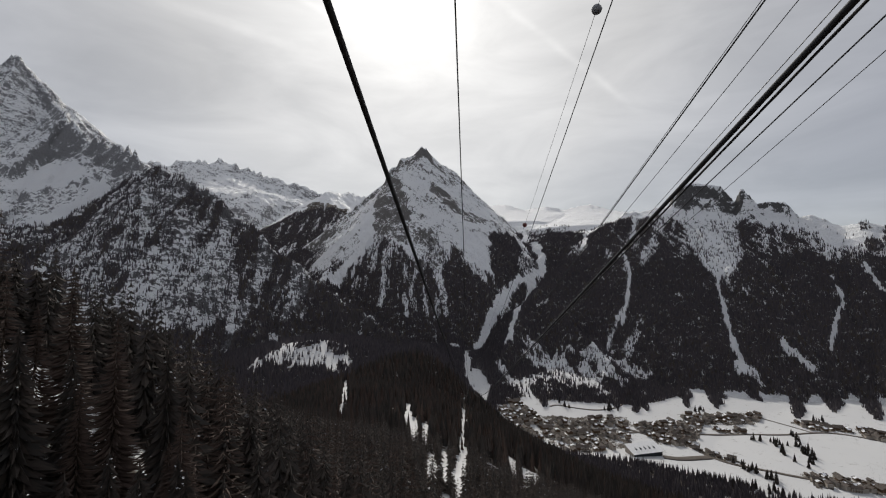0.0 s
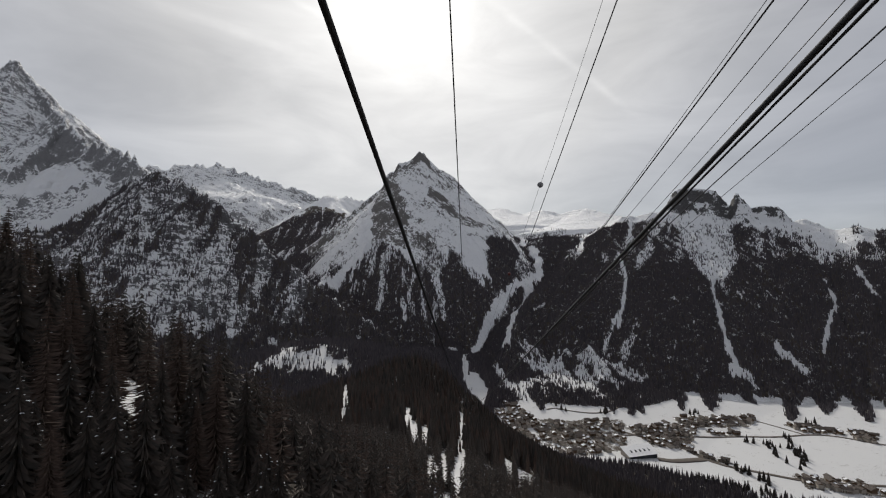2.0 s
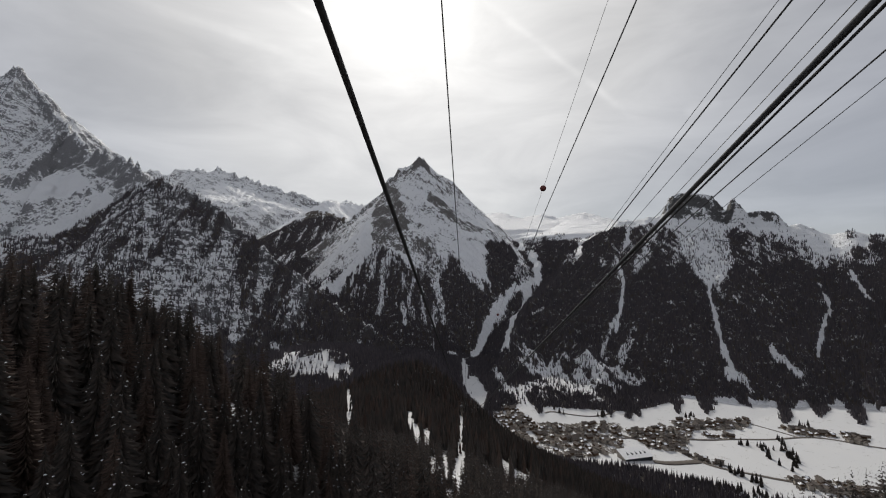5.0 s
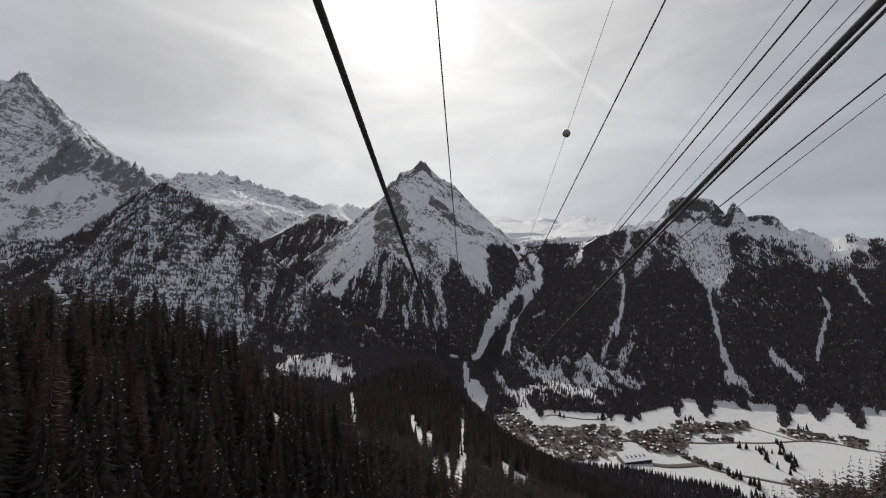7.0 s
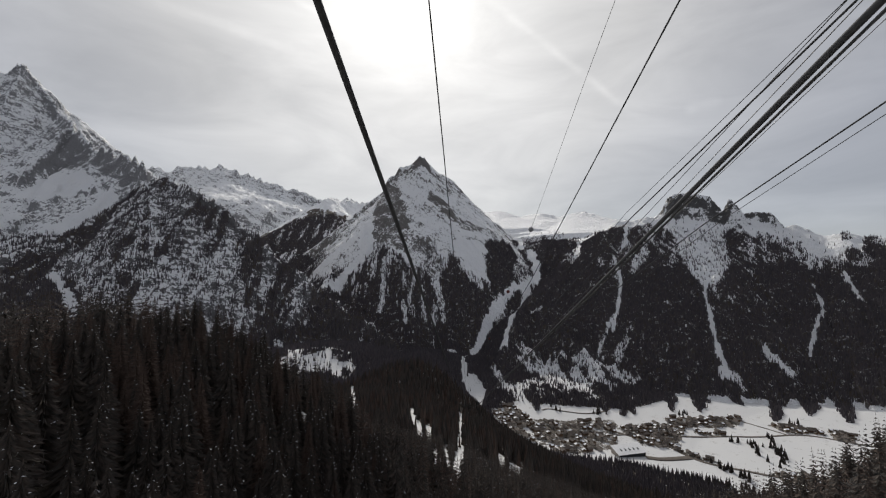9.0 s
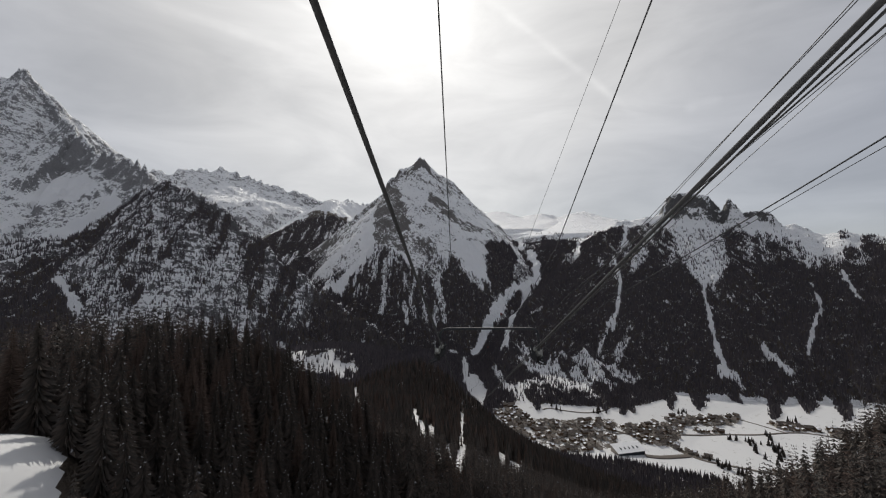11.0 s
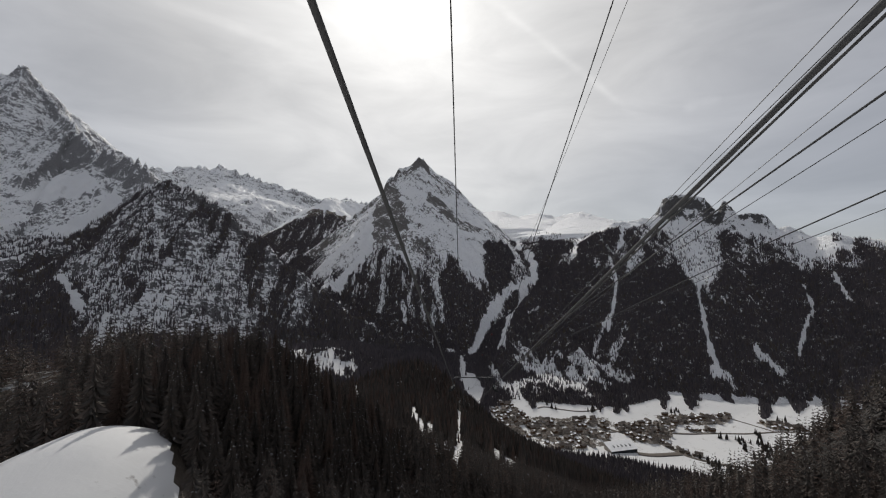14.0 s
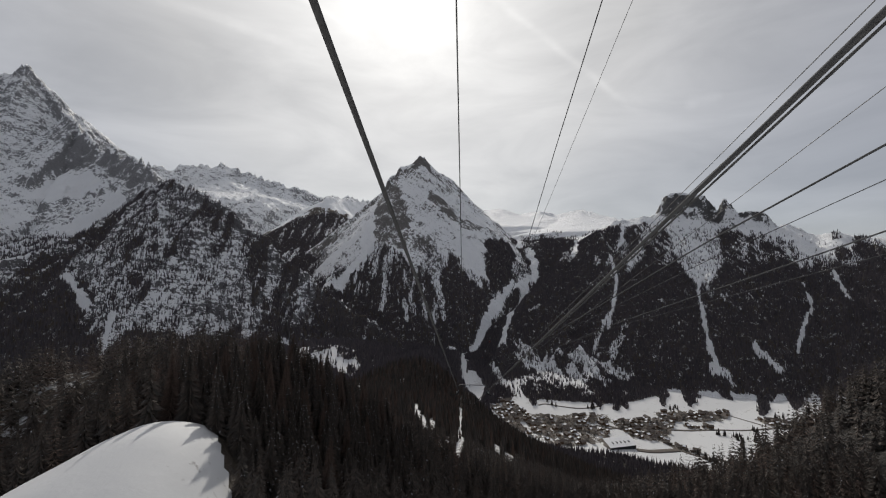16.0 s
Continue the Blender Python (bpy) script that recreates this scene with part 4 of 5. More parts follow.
rope("signal_cable", 2.9, [3.02, 3.17, 3.2, 3.12, 3.11, 3.16, 3.12, 3.12, 3.12], 0.004, CABLE, "very thin cable beside the track rope", "signal cable")
rope("track_rope", 11.5, [3.43, 5.36, 7.0, 7.89, 9.33, 10.19, 10.79, 11.2, 11.8], 0.025, STEEL, "dark track rope of the neighbouring line", "cableway rope")
rope("haul_rope", 12.5, [2.63, 5.05, 7.06, 8.24, 9.61, 10.17, 10.71, 11.0, 11.4], 0.013, STEEL, "thin rope of the neighbouring line", "cableway rope")
rope("signal_cable", 5.5, [4.2, 4.58, 4.95, 5.21, 5.45, 5.6, 5.77, 6.0, 6.34], 0.006, CABLE, "very thin cable beside the track rope", "signal cable")

# marker balls on the signal cable
def ball(parent, s, mat, label):
    bm = bmesh.new()
    bmesh.ops.create_uvsphere(bm, u_segments=28, v_segments=18, radius=0.235)
    for v in bm.verts:                                   # two half shells bolted at a seam
        if abs(v.co.z) < 0.03:
            v.co.x *= 1.05
            v.co.y *= 1.05
    bmesh.ops.translate(bm, verts=bm.verts, vec=on_rope(s, 6.1, smooth_height(s, C_HEIGHTS)))
    return part("marker_ball", bm, mat, parent, label, smooth=True)


for s, red in ((46.5, True), (19.8, False), (-4.0, True), (-26.2, False)):
    ball(signal, s, BALL_RED if red else BALL_GREY, "dull red aircraft warning ball" if red else "grey aircraft warning ball")


# rope saddles: on each track rope a clamp frame with a rubber-tyred wheel and two guide horns, joined by an arch overhead
def box(bm, s0, s1, u0, u1, h0, h1):
    """A bar that runs along the rope, given in the rope's own metres."""
    vs = [bm.verts.new(on_rope(s, u, h)) for s in (s0, s1) for u in (u0, u1) for h in (h0, h1)]
    for f in ((0, 1, 3, 2), (4, 6, 7, 5), (0, 4, 5, 1), (2, 3, 7, 6), (0, 2, 6, 4), (1, 5, 7, 3)):
        bm.faces.new([vs[k] for k in f])


def disc(bm, s, u, h, radius, half, inner=0.0, segs=28):
    """A wheel whose axle lies across the rope."""
    ax = ROPE_SIDE
    along = (ROPE_DIR + Vector((0, 0, ROPE_FALL))).normalized()
    upw = ax.cross(along)
    c = on_rope(s, u, h)
    prof = [(inner, -half), (radius * 0.9, -half), (radius, -half * 0.6), (radius, half * 0.6), (radius * 0.9, half), (inner, half)]
    rings = [[bm.verts.new(c + ax * o + (along * math.cos(2 * math.pi * k / segs) + upw * math.sin(2 * math.pi * k / segs)) * max(r, 0.004)) for k in range(segs)] for r, o in prof]
    for a, b in zip(rings, rings[1:] + rings[:1]):
        for k in range(segs):
            bm.faces.new((a[k], a[(k + 1) % segs], b[(k + 1) % segs], b[k]))


def rope_saddle(u, out, S):
    """out: +1 where the horns reach to the right, -1 to the left."""
    H = 2.50
    thing = new("rope_saddle")
    thing.location = on_rope(S, u, H)
    made = []
    bm = bmesh.new()                                      # clamp frame: two cheeks with bevelled nose and a spine
    box(bm, S - 0.56, S + 0.46, u + out * 0.06, u + out * 0.09, H - 0.15, H + 0.0)
    box(bm, S - 0.56, S - 0.06, u + out * 0.20, u + out * 0.23, H - 0.27, H - 0.02)
    box(bm, S - 0.58, S - 0.14, u + out * 0.09, u + out * 0.20, H - 0.22, H - 0.08)
    bmesh.ops.recalc_face_normals(bm, faces=bm.faces)
    bmesh.ops.bevel(bm, geom=list(bm.edges), offset=0.012, segments=1, affect="EDGES")
    made.append(part("clamp_frame", bm, GALV, thing, "weathered grey-green steel clamp frame"))
    for s in (S - 0.52, S - 0.30, S + 0.26, S + 0.46):    # rope clamps with bolts
        bm = bmesh.new()
        box(bm, s - 0.055, s + 0.055, u - 0.045, u + 0.045, H - 0.045, H + 0.05)
        bmesh.ops.recalc_face_normals(bm, faces=bm.faces)
        bmesh.ops.bevel(bm, geom=list(bm.edges), offset=0.014, segments=2, affect="EDGES")
        for du in (-0.03, 0.03):
            box(bm, s - 0.015, s + 0.015, u + du - 0.015, u + du + 0.015, H + 0.05, H + 0.072)
        made.append(part("clamp", bm, GALV, thing))
    bm = bmesh.new()
    disc(bm, S + 0.10, u + out * 0.14, H - 0.22, 0.193, 0.051, 0.123)
    tyre = part("wheel", bm, RUBBER, thing, "black rubber-tyred wheel", smooth=True)
    bm = bmesh.new()
    disc(bm, S + 0.10, u + out * 0.14, H - 0.22, 0.127, 0.038, 0.074)
    rim = part("rim", bm, GALV, tyre, "pale steel rim", smooth=True)
    bm = bmesh.new()
    disc(bm, S + 0.10, u + out * 0.14, H - 0.22, 0.074, 0.060, 0.000)
    hub = part("hub", bm, IRON, tyre, smooth=True)
    made.append(tyre)
    for s in (S - 0.12, S + 0.36):                        # horns: a drilled root plate and a tapering curved blade
        bm = bmesh.new()
        pts, tap = [], []
        for k in range(15):
            q = k / 14
            pts.append(on_rope(s + 0.10 * q, u + out * (-0.05 + 0.02 * q + 0.50 * q ** 2.0), H + 0.08 - 0.70 * q + 0.17 * q * q))
            tap.append(1.0 - 0.6 * q + 0.5 * math.exp(-((q - 0.36) / 0.13) ** 2))
        sweep(bm, pts, 0.020, 0.052, taper=tap, up=ROPE_DIR.cross(Vector((0, 0, 1))) * out)
        bmesh.ops.recalc_face_normals(bm, faces=bm.faces)
        bmesh.ops.bevel(bm, geom=[e for e in bm.edges if e.calc_face_angle(0) > 0.7], offset=0.006, segments=1, affect="EDGES")
        horn = part("guide_horn", bm, IRON, thing, "dark curved steel guide horn")
        bm = bmesh.new()
        for f in (0.0, 1.0):                              # hook at the root
            sweep(bm, [on_rope(s, u + out * (-0.07 - 0.015 * j), H + 0.10 + 0.022 * j * (0.4 + f)) for j in range(4)], 0.02, 0.028 - 0.01 * f, up=ROPE_DIR)
        part("root_hook", bm, IRON, horn)
        bm = bmesh.new()                                  # eye in the horn's web
        mid = Vector(pts[5])
        e0 = (pts[7] - pts[3]).normalized()
        e1 = e0.cross(ROPE_DIR).normalized()
        sweep(bm, [mid + e0 * math.cos(a) * 0.085 + e1 * out * (0.06 + 0.055 * math.sin(a)) for a in np.linspace(0, 6.4, 18)], 0.02, 0.02, up=ROPE_DIR)
        part("web_eye", bm, IRON, horn)
        made.append(horn)
    bm = bmesh.new()                                      # yoke between the horns round the wheel
    sweep(bm, [on_rope(S + q, u + out * 0.22, H - 0.22 - 0.10 * math.sin((q + 0.3) / 0.85 * math.pi)) for q in np.linspace(-0.3, 0.55, 9)], 0.02, 0.05, up=ROPE_SIDE)
    made.append(part("yoke", bm, IRON, thing))
    inv = thing.matrix_basis.inverted()
    for o in made:
        o.matrix_parent_inverse = inv
    return tagged(thing, "dark steel rope saddle with wheel and curved guide horns", "rope saddle", "rope saddles on the track ropes")


saddle_a = rope_saddle(-0.82, -1, -64.98)
saddle_b = rope_saddle(2.41, 1, -64.42)
bm = bmesh.new()                                          # flat yoke over the cabin's way
arch = [on_rope(-65.05, -0.90, 2.40), on_rope(-65.05, -0.90, 2.90)]
for k in range(7):
    a = k / 6 * math.pi / 2
    arch.append(on_rope(-65.05, -0.65 - 0.25 * math.cos(a), 2.92 + 0.25 * math.sin(a)))
for k in range(7):
    a = k / 6 * math.pi / 2
    arch.append(on_rope(-65.05, 2.24 + 0.25 * math.sin(a), 2.92 + 0.25 * math.cos(a)))
arch += [on_rope(-65.05, 2.49, 2.90), on_rope(-65.05, 2.49, 2.40)]
sweep(bm, arch, 0.035, 0.055, up=ROPE_DIR)
bmesh.ops.bevel(bm, geom=[e for e in bm.edges if e.calc_face_angle(0) > 0.7], offset=0.012, segments=1, affect="EDGES")
tagged(part("saddle_yoke", bm, IRON), "flat dark steel yoke joining the two rope saddles", "steel yoke")

# ---- the village in the valley ----
def quad_box(bm, x0, x1, y0, y1, z0, z1):
    vs = [bm.verts.new((x, y, z)) for x in (x0, x1) for y in (y0, y1) for z in (z0, z1)]
    for f in ((0, 1, 3, 2), (4, 6, 7, 5), (0, 4, 5, 1), (2, 3, 7, 6), (0, 2, 6, 4), (1, 5, 7, 3)):
        bm.faces.new([vs[k] for k in f])


def gable(bm, lx, ly, z0, rise, thick, over=0.0):
    """A pitched slab with its ridge along x."""
    for side in (-1, 1):
        a = [(-lx - over, 0, z0 + rise), (lx + over, 0, z0 + rise), (lx + over, side * (ly + over), z0 - over * rise / ly), (-lx - over, side * (ly + over), z0 - over * rise / ly)]
        lo = [bm.verts.new(p) for p in a]
        hi = [bm.verts.new((p[0], p[1], p[2] + thick)) for p in a]
        bm.faces.new(lo)
        bm.faces.new(hi[::-1])
        for k in range(4):
            bm.faces.new((lo[k], lo[(k + 1) % 4], hi[(k + 1) % 4], hi[k]))
    bmesh.ops.recalc_face_normals(bm, faces=bm.faces)


def house_kind(lx, ly, storeys, snowy, wood):
    thing = new("house")
    eave = 2.8 * storeys
    bm = bmesh.new()
    quad_box(bm, -lx, lx, -ly, ly, -3.0, eave if not wood else 2.9)
    part("wall", bm, PLASTER, thing, "pale plastered lower walls")
    if wood:
        bm = bmesh.new()
        quad_box(bm, -lx - 0.12, lx + 0.12, -ly - 0.12, ly + 0.12, 2.9, eave)
        part("upper_wall", bm, TIMBER, thing, "brown timber upper storey")
    for s in (-1, 1):                                    # gable ends
        bm = bmesh.new()
        x0, x1 = s * lx, s * (lx - 0.3)
        tri = [[bm.verts.new((x, y, z)) for y, z in ((-ly, eave), (ly, eave), (0, eave + ly * 0.5))] for x in (x0, x1)]
        bm.faces.new(tri[0])
        bm.faces.new(tri[1][::-1])
        for k in range(3):
            bm.faces.new((tri[0][k], tri[0][(k + 1) % 3], tri[1][(k + 1) % 3], tri[1][k]))
        part("gable", bm, TIMBER, thing)
    bm = bmesh.new()
    gable(bm, lx, ly, eave, ly * 0.5, 0.25, 1.1)
    roof = part("roof", bm, SHINGLE, thing, "wide dark pitched roof")
    if snowy:
        bm = bmesh.new()
        gable(bm, lx * snowy, ly * 0.96, eave + 0.27, ly * 0.5, 0.35, 0.9)
        part("snow", bm, SNOW, roof, "snow lying on the roof")
    bm = bmesh.new()
    quad_box(bm, lx * 0.3, lx * 0.3 + 0.9, ly * 0.3, ly * 0.3 + 0.9, eave, eave + ly * 0.5 + 1.0)
    part("chimney", bm, PLASTER, roof)
    for k in range(max(2, int(lx / 2.2))):               # windows and balcony on the side to the valley
        for st in range(storeys):
            bm = bmesh.new()
            x = -lx + (k + 0.5) * 2 * lx / max(2, int(lx / 2.2))
            quad_box(bm, x - 0.55, x + 0.55, -ly - 0.17, -ly - 0.05, st * 2.8 + 0.9, st * 2.8 + 2.2)
            part("window", bm, GLASSY, thing)
    bm = bmesh.new()
    quad_box(bm, -lx * 0.8, lx * 0.8, -ly - 1.2, -ly - 0.1, 2.85, 3.05)
    quad_box(bm, -lx * 0.8, lx * 0.8, -ly - 1.2, -ly - 1.1, 3.05, 3.95)
    part("balcony", bm, TIMBER, thing)
    return thing


house_kinds = [house_kind(6, 4.6, 3, 0.55, True), house_kind(7.5, 5, 3, 0.0, True), house_kind(5, 4.2, 2, 0.5, True), house_kind(9, 5.6, 3, 0.0, False),
               house_kind(4.4, 3.8, 2, 0.0, True), house_kind(6.5, 4.8, 3, 0.0, False)]
hr = np.random.default_rng(17)
taken, placed = [], 0
for corners, count, turn in QUARTERS:
    c = np.array(corners, float)
    for _ in range(count * 12):
        if count <= 0:
            break
        u, v = hr.random(), hr.random()
        p = (c[0] * (1 - u) + c[1] * u) * (1 - v) + (c[3] * (1 - u) + c[2] * u) * v
        if any((p[0] - q[0]) ** 2 + (p[1] - q[1]) ** 2 < 11.0 ** 2 for q in taken):
            continue
        if 380 < p[0] < 500 and 880 < p[1] < 985:         # the hall's ground
            continue
        taken.append(p)
        count -= 1
        z = float(land(np.array([p[0]]), np.array([p[1]]))[0][0])
        m = Matrix.LocRotScale((p[0], p[1], z), Euler((0, 0, radians(turn + hr.choice([0, 90]) + hr.normal(0, 10)))), Vector((1, 1, 1)) * hr.uniform(0.78, 1.05))
        k = placed if placed < len(house_kinds) else int(hr.integers(len(house_kinds)))
        if placed < len(house_kinds):
            ob = house_kinds[k]
            ob.matrix_basis = m
        else:
            ob = copy_thing(house_kinds[k], m)
        placed += 1
        tagged(ob, ("brown timber alpine house with snow on its roof" if k in (0, 2) else "brown timber alpine house with a bare dark roof" if k in (1, 4) else "large pale plastered alpine house with a dark roof"),
               "house", "houses of the village")

# the long hall with the pale roof
hall = new("sports_hall")
hz = float(land(np.array([440.0]), np.array([925.0]))[0][0]) + 1.0
hall.matrix_basis = pose(436, 918, hz, 0, 0, 12)
bm = bmesh.new()
quad_box(bm, -42, 42, -20, 20, -8, 8)
part("wall", bm, PLASTER, hall, "grey concrete walls")
bm = bmesh.new()
quad_box(bm, -40, 40, -20.3, -20.05, -4, 7)
front = part("glazed_front", bm, GLASSY, hall, "dark glazed front")
for k in range(14):
    bm = bmesh.new()
    quad_box(bm, -39.6 + k * 6.1, -39.2 + k * 6.1, -20.5, -20.3, -4, 7)
    part("mullion", bm, IRON, front)
bm = bmesh.new()                                          # roof sheet that falls towards the valley floor
lo = [bm.verts.new(p) for p in ((-44, -24, 9), (44, -24, 9), (44, 21, 24), (-44, 21, 24))]
hi = [bm.verts.new((v.co.x, v.co.y, v.co.z + 0.9)) for v in lo]
bm.faces.new(lo[::-1])
bm.faces.new(hi)
for k in range(4):
    bm.faces.new((lo[k], lo[(k + 1) % 4], hi[(k + 1) % 4], hi[k]))
roof = part("roof", bm, SHEET, hall, "pale sloping roof")
for k in range(5):
    bm = bmesh.new()
    x = -26 + k * 13
    for s, (w, y0, y1) in enumerate(((3.0, -9, 3),)):
        f = [bm.verts.new(p) for p in ((x - w / 2, y0, 9.9 + (y0 + 24) / 3), (x + w / 2, y0, 9.9 + (y0 + 24) / 3), (x + w / 2, y0, 13.2 + (y0 + 24) / 3), (x - w / 2, y0, 13.2 + (y0 + 24) / 3), (x, y1, 11 + (y1 + 24) / 3), )]
        bm.faces.new((f[0], f[1], f[2], f[3]))
        bm.faces.new((f[3], f[2], f[4]))
        bm.faces.new((f[1], f[4], f[2]))
        bm.faces.new((f[0], f[3], f[4]))
    part("skylight", bm, GLASSY, roof, "dark wedge-shaped skylight")
bm = bmesh.new()
for s in (-1, 1):
    tri = [[bm.verts.new((s * 42 - d * s, y, z)) for y, z in ((-20, 8), (20, 8), (20, 23.5))] for d in (0, 0.4)]
    bm.faces.new(tri[0])
    bm.faces.new(tri[1][::-1])
    for k in range(3):
        bm.faces.new((tri[0][k], tri[0][(k + 1) % 3], tri[1][(k + 1) % 3], tri[1][k]))
quad_box(bm, -42, 42, 19.6, 20, 8, 23.5)
part("gable", bm, PLASTER, hall)
hall.scale = (0.82, 0.7, 0.7)
tagged(hall, "long hall with a pale sloping roof and dark skylights", "hall")


def ribbon(name, line, half, lift, mat, label):
    """A road laid over the land."""
    pts = [np.array(p, float) for p in line]
    for _ in range(3):                                    # rounded corners
        pts = [pts[0]] + [q for a, b in zip(pts, pts[1:]) for q in (0.75 * a + 0.25 * b, 0.25 * a + 0.75 * b)] + [pts[-1]]
    dense = []
    for a, b in zip(pts, pts[1:]):
        n = max(1, int(np.hypot(*(b - a)) / 5))
        dense += [a + (b - a) * k / n for k in range(n)]
    dense.append(pts[-1])
    d = np.array(dense)
    t = np.gradient(d, axis=0)
    t /= np.hypot(t[:, 0], t[:, 1])[:, None] + 1e-9
    nrm = np.c_[t[:, 1], -t[:, 0]]
    rows = []
    for off, dz in ((-half - 0.3, -1.5), (-half, 0), (-half / 3, 0.05), (half / 3, 0.05), (half, 0), (half + 0.3, -1.5)):
        q = d + nrm * off
        z = land(d[:, 0], d[:, 1])[0] * 0.6 + land(q[:, 0], q[:, 1])[0] * 0.4
        rows.append(np.c_[q, z + lift + dz])
    co = np.stack(rows, 1)
    n, w = co.shape[:2]
    i = np.arange(n * w).reshape(n, w)
    fa = np.stack([i[:-1, :-1], i[:-1, 1:], i[1:, 1:], i[1:, :-1]], -1).reshape(-1, 4)
    return tagged(new(name, quick_mesh(name, co.reshape(-1, 3), fa, mat)), label, "road", kind="structure")


ribbon("road", [(330, 1010), (430, 1020), (518, 1040), (573, 1030), (654, 1029), (737, 1031), (822, 1018), (914, 1030), (965, 1011), (1010, 950), (1100, 900)], 4.0, 0.7, ASPHALT, "dirty wet main road through the village")
ribbon("road", [(440, 1060), (520, 1000), (560, 975), (578, 914), (602, 879), (646, 847), (686, 816), (733, 796), (810, 781), (900, 760)], 4.5, 0.7, ASPHALT, "brown road along the river")
ribbon("road", [(852, 1147), (881, 1072), (896, 1028)], 2.4, 0.7, ASPHALT, "small lane across a snowy field")
ribbon("road", [(300, 1150), (323, 1166), (358, 1155), (429, 1145), (492, 1170), (530, 1215), (555, 1258)], 2.8, 0.8, ASPHALT, "lane winding up the slope")
ribbon("road", [(470, 905), (499, 898), (553, 911), (575, 915)], 9, 0.8, ASPHALT, "brown gravel yard beside the hall")

# ---- the nearest trees, one by one ----
LOW = spruce_shape(10, 5, 3, wide=0.24)
LOW_LARCH = spruce_shape(10, 5, 4, True)
BUSH = spruce_shape(4, 5, 8, True)
MID = spruce_shape(22, 8, 5, wide=0.15)
MID_LARCH = spruce_shape(17, 6, 6, True)
nx, ny, nz = scatter(9500, 190, 440)
is_larch = rng.random(len(nx)) < 0.2 + 0.35 * (fbm(nx, ny, 60, 2, 91) > 0.15)
for shape, pick, mat, name, label in ((LOW, ~is_larch, SPRUCE, "spruce_forest", "dark spruce forest flecked with snow"),
                                      (LOW_LARCH, is_larch, LARCH, "larch_forest", "bare reddish-brown larches among the spruces")):
    many_trees(name, shape, nx[pick], ny[pick], nz[pick], rng.uniform(11, 18, pick.sum()), mat, label)

cx, cy, cz = scatter(3000, 12, 190)
order = np.argsort(np.hypot(cx + 48, (cy - 8) * 0.8))
cx, cy, cz = cx[order], cy[order], cz[order]
is_larch = rng.random(len(cx)) < 0.16 + 0.3 * (fbm(cx, cy, 45, 2, 92) > 0.2)
ONE_BY_ONE = 290
rest = np.arange(len(cx)) >= ONE_BY_ONE
for shape, pick, mat, name, label in ((MID, ~is_larch & rest, SPRUCE, "spruce_forest", "dark spruces on the slope flecked with snow"),
                                      (MID_LARCH, is_larch & rest, LARCH, "larch_forest", "bare reddish-brown larches on the slope")):
    many_trees(name, shape, cx[pick], cy[pick], cz[pick], rng.uniform(11, 17, pick.sum()), mat, label)


def tree_kind(seed, larch):
    """One tree: trunk, crown, and for a spruce the snow on its boughs; 20 m high."""
    h = 20.0
    g = random.Random(seed)
    thing = new("larch_tree" if larch else "spruce_tree")
    bm = bmesh.new()
    path = [Vector((0.15 * math.sin(k * 0.9 + seed), 0.15 * math.cos(k * 0.7), -1.0 + k * (h + 0.6) / 10)) for k in range(11)]
    sweep(bm, path, 0.27, sides=7, taper=[1.15 - 0.11 * k for k in range(11)], up=Vector((0, 1, 0)))
    part("trunk", bm, BARK, thing)
    co, tri = spruce_shape(44 if larch else 46, 14 if larch else 17, 100 + seed, larch, 0.08)
    me = quick_mesh("crown", co * h, tri, LARCH if larch else SPRUCE, smooth=False)
    crown = new("crown", me)
    crown.parent = thing
    crown["label"] = "bare reddish-brown twigs" if larch else "dark drooping needled boughs"
    if not larch:
        tips = co[2:-4:4] * h
        bm = bmesh.new()
        for k in range(34):
            p = Vector(tips[g.randrange(len(tips))])
            p = Vector((p.x * 0.8, p.y * 0.8, p.z + 0.22))
            a, l = g.uniform(0, 6.28), g.uniform(0.06, 0.24)
            d1 = Vector((math.cos(a), math.sin(a), -0.15)) * l
            d2 = Vector((-math.sin(a), math.cos(a), -0.1)) * l * 0.5
            vs = [bm.verts.new(q) for q in (p - d1, p + d2, p + d1, p - d2, p + Vector((0, 0, l * 0.3)))]
            for i in range(4):
                bm.faces.new((vs[i], vs[(i + 1) % 4], vs[4]))
        tagged(part("snow", bm, SNOW, crown, "small lumps of snow caught on the boughs"), kind="stuff")
    return thing


def place(k):
    s = rng.uniform(0.52, 0.82)
    return Matrix.LocRotScale((cx[k], cy[k], cz[k]), Euler((rng.normal(0, 0.015), rng.normal(0, 0.015), rng.uniform(0, 6.28))), None), s


kinds = {False: [tree_kind(k, False) for k in range(5)], True: [tree_kind(k, True) for k in range(3)]}
used = {False: 0, True: 0}
for k in range(min(ONE_BY_ONE, len(cx))):
    larch = bool(is_larch[k])
    n = used[larch]
    used[larch] += 1
    pool = kinds[larch]
    m, s = place(k)
    src = pool[n % len(pool)]
    if n < len(pool):
        tree = src
        tree.matrix_basis = m
    else:
        tree = copy_thing(src, m)
    tree.scale = (s * rng.uniform(0.95, 1.15), s * rng.uniform(0.95, 1.15), s)
    tagged(tree, "tall bare reddish-brown larch on the wooded slope" if larch else "tall dark spruce with snow on its boughs, on the slope",
           "larch tree" if larch else "spruce tree", "trees on the near slope")

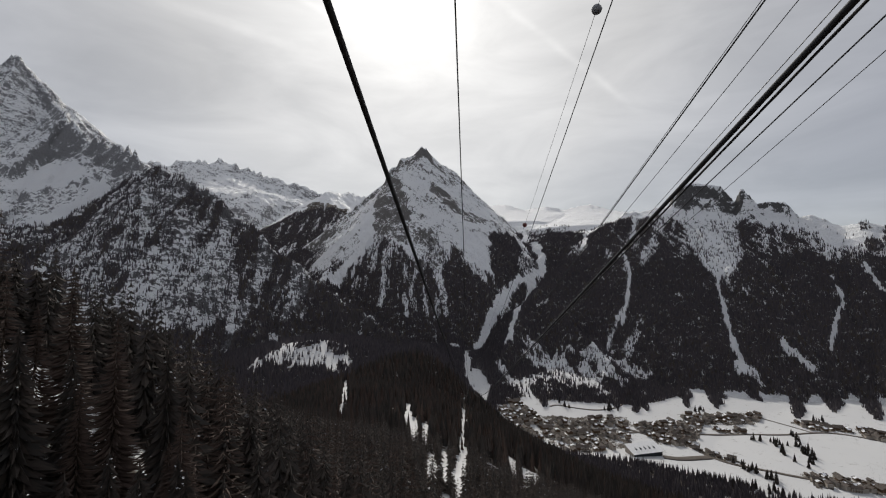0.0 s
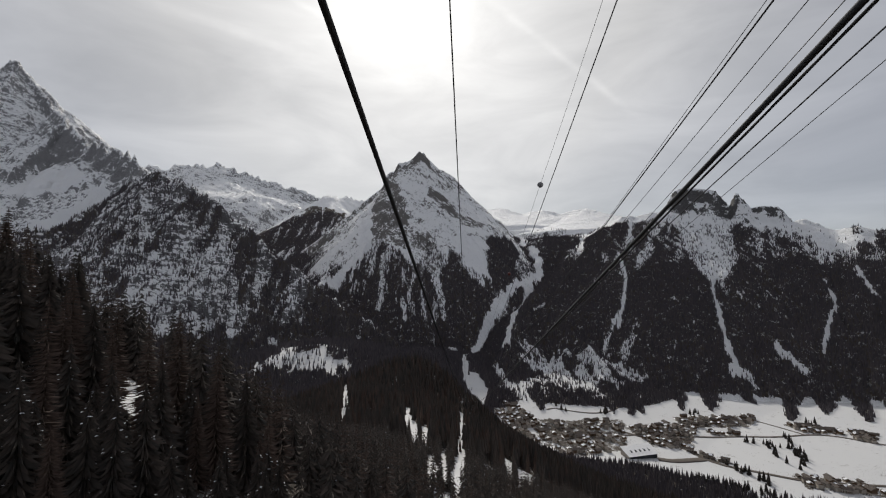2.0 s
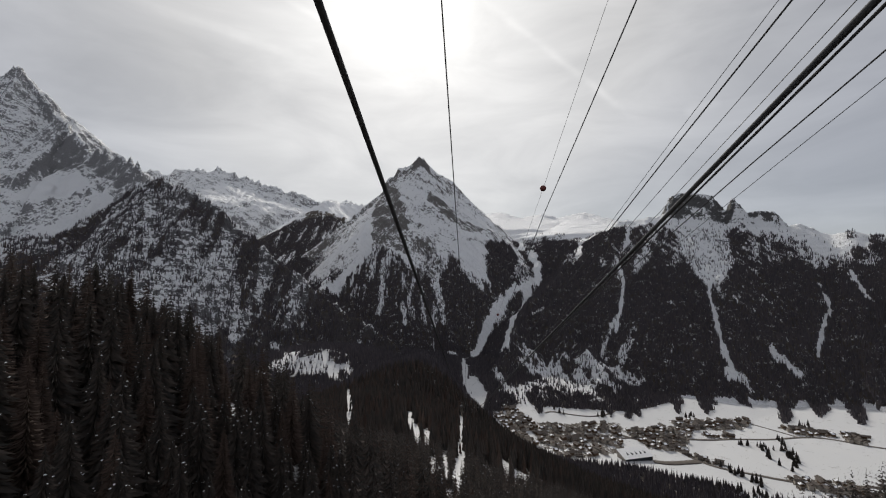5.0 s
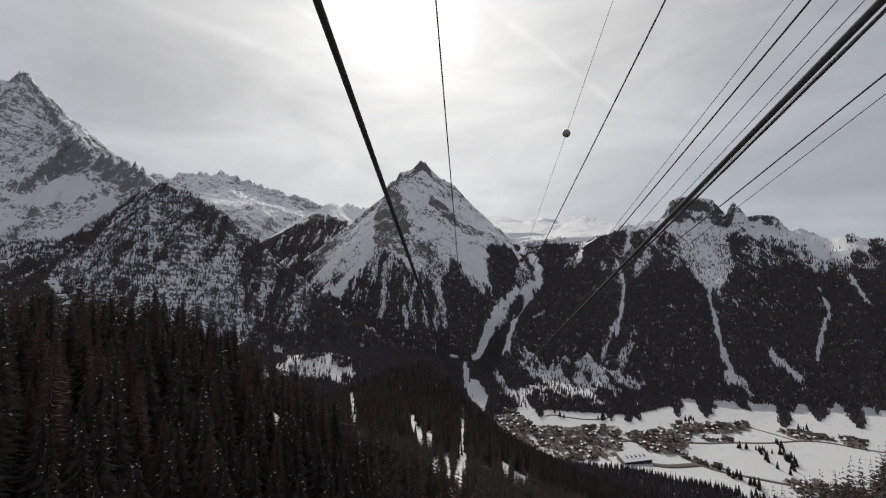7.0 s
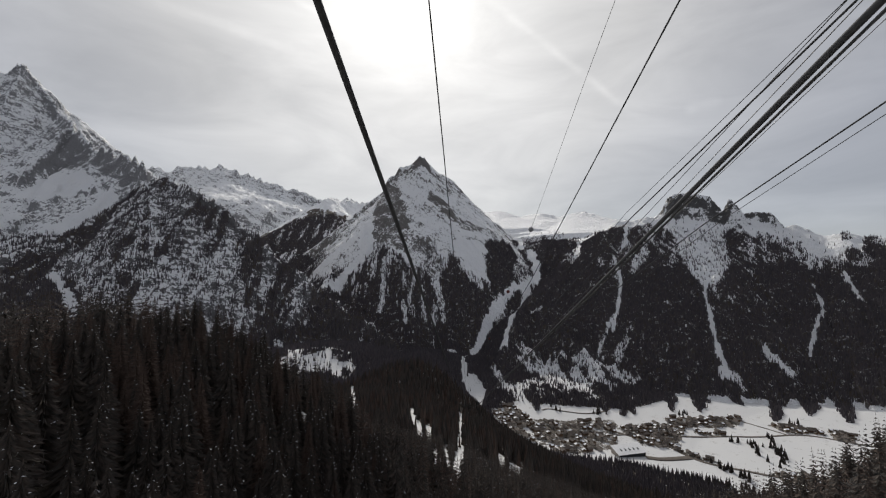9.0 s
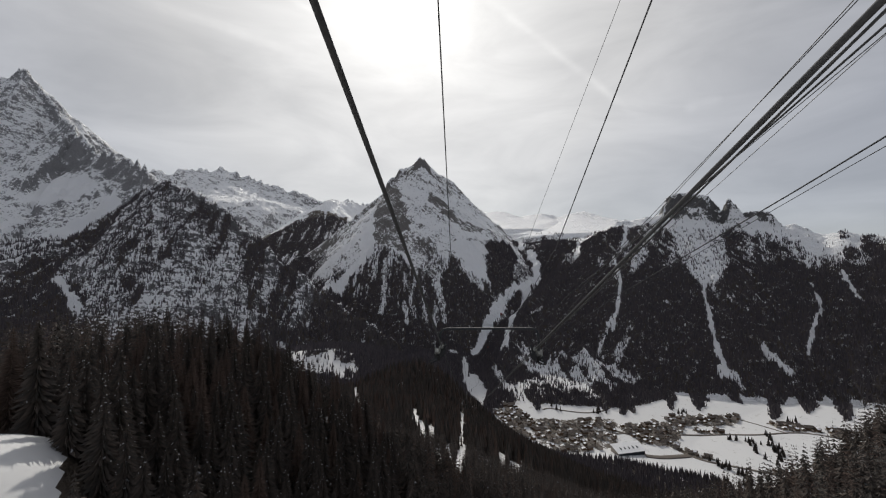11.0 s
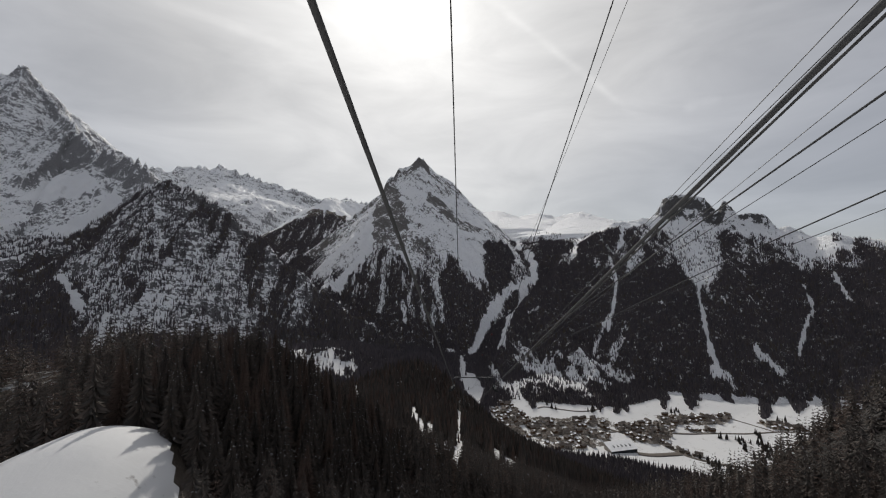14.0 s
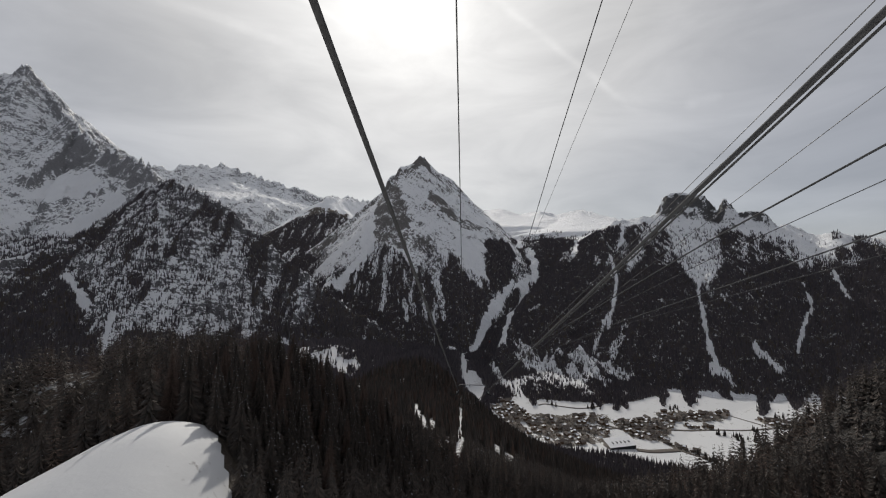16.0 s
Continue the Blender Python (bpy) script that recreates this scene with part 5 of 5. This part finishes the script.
# trees that stand in rows along the valley fields
ROWS = [([(844, 1021), (798, 944), (741, 853)], 22), ([(773, 991), (745, 933), (718, 866)], 9), ([(724, 995), (786, 960)], 10),
        ([(608, 888), (626, 795)], 16), ([(491, 813), (560, 790), (615, 756)], 26), ([(330, 1165), (352, 1150)], 5), ([(440, 1150), (470, 1165)], 7),
        ([(955, 1110), (985, 1090)], 6), ([(520, 1225), (560, 1240)], 6), ([(690, 1160), (730, 1180)], 6)]
spots = []
for line, count in ROWS:
    for _ in range(count):
        k = rng.integers(len(line) - 1)
        f = rng.random()
        spots.append((line[k][0] + f * (line[k + 1][0] - line[k][0]) + rng.normal(0, 6), line[k][1] + f * (line[k + 1][1] - line[k][1]) + rng.normal(0, 6)))
spots = np.array(spots)
vz = land(spots[:, 0], spots[:, 1])[0]
for (px_, py_), pz in zip(spots, vz):
    s = rng.uniform(0.55, 0.95)
    tree = copy_thing(kinds[False][int(rng.integers(5))], Matrix.LocRotScale((px_, py_, pz), Euler((0, 0, rng.uniform(0, 6.28))), None))
    tree.scale = (s * 1.25, s * 1.25, s)
    tagged(tree, "dark spruce standing on the edge of a snowy field", "spruce tree", "trees along the valley fields")
# bare scrub along the river, the roads and the houses
bx, by = [], []
for line, count, spread in (([(560, 975), (578, 914), (602, 879), (646, 847), (686, 816), (733, 796), (810, 781)], 420, 9), ([(484, 939), (440, 880), (400, 860)], 120, 14),
                            ([(330, 1000), (430, 1030), (560, 1010)], 620, 36), ([(160, 1110), (195, 1030), (235, 940)], 240, 16), ([(560, 1040), (660, 1080)], 200, 30), ([(654, 1100), (850, 1130)], 220, 22), ([(900, 1060), (990, 1000)], 330, 24), ([(500, 830), (640, 770)], 200, 16), ([(250, 1070), (330, 960)], 110, 18), ([(700, 790), (800, 760)], 320, 18), ([(800, 800), (900, 850)], 160, 14)):
    for _ in range(count):
        k = rng.integers(len(line) - 1)
        f = rng.random()
        bx.append(line[k][0] + f * (line[k + 1][0] - line[k][0]) + rng.normal(0, spread))
        by.append(line[k][1] + f * (line[k + 1][1] - line[k][1]) + rng.normal(0, spread))
bx, by = np.array(bx), np.array(by)
many_trees("scrub", BUSH, bx, by, land(bx, by)[0], rng.uniform(3, 8, len(bx)), SCRUB, "bare brown scrub along river and roads")
# small firs and scrub on the rocky spur
qx, qy = rng.uniform(112, 300, 6500), rng.uniform(-20, 215, 6500)
qz = land(qx, qy)[0]
ok = qz > 270
many_trees("scrub", BUSH, qx[ok], qy[ok], qz[ok], rng.uniform(1.5, 4.5, ok.sum()), SCRUB, "dark brown scrub on the rocky spur")
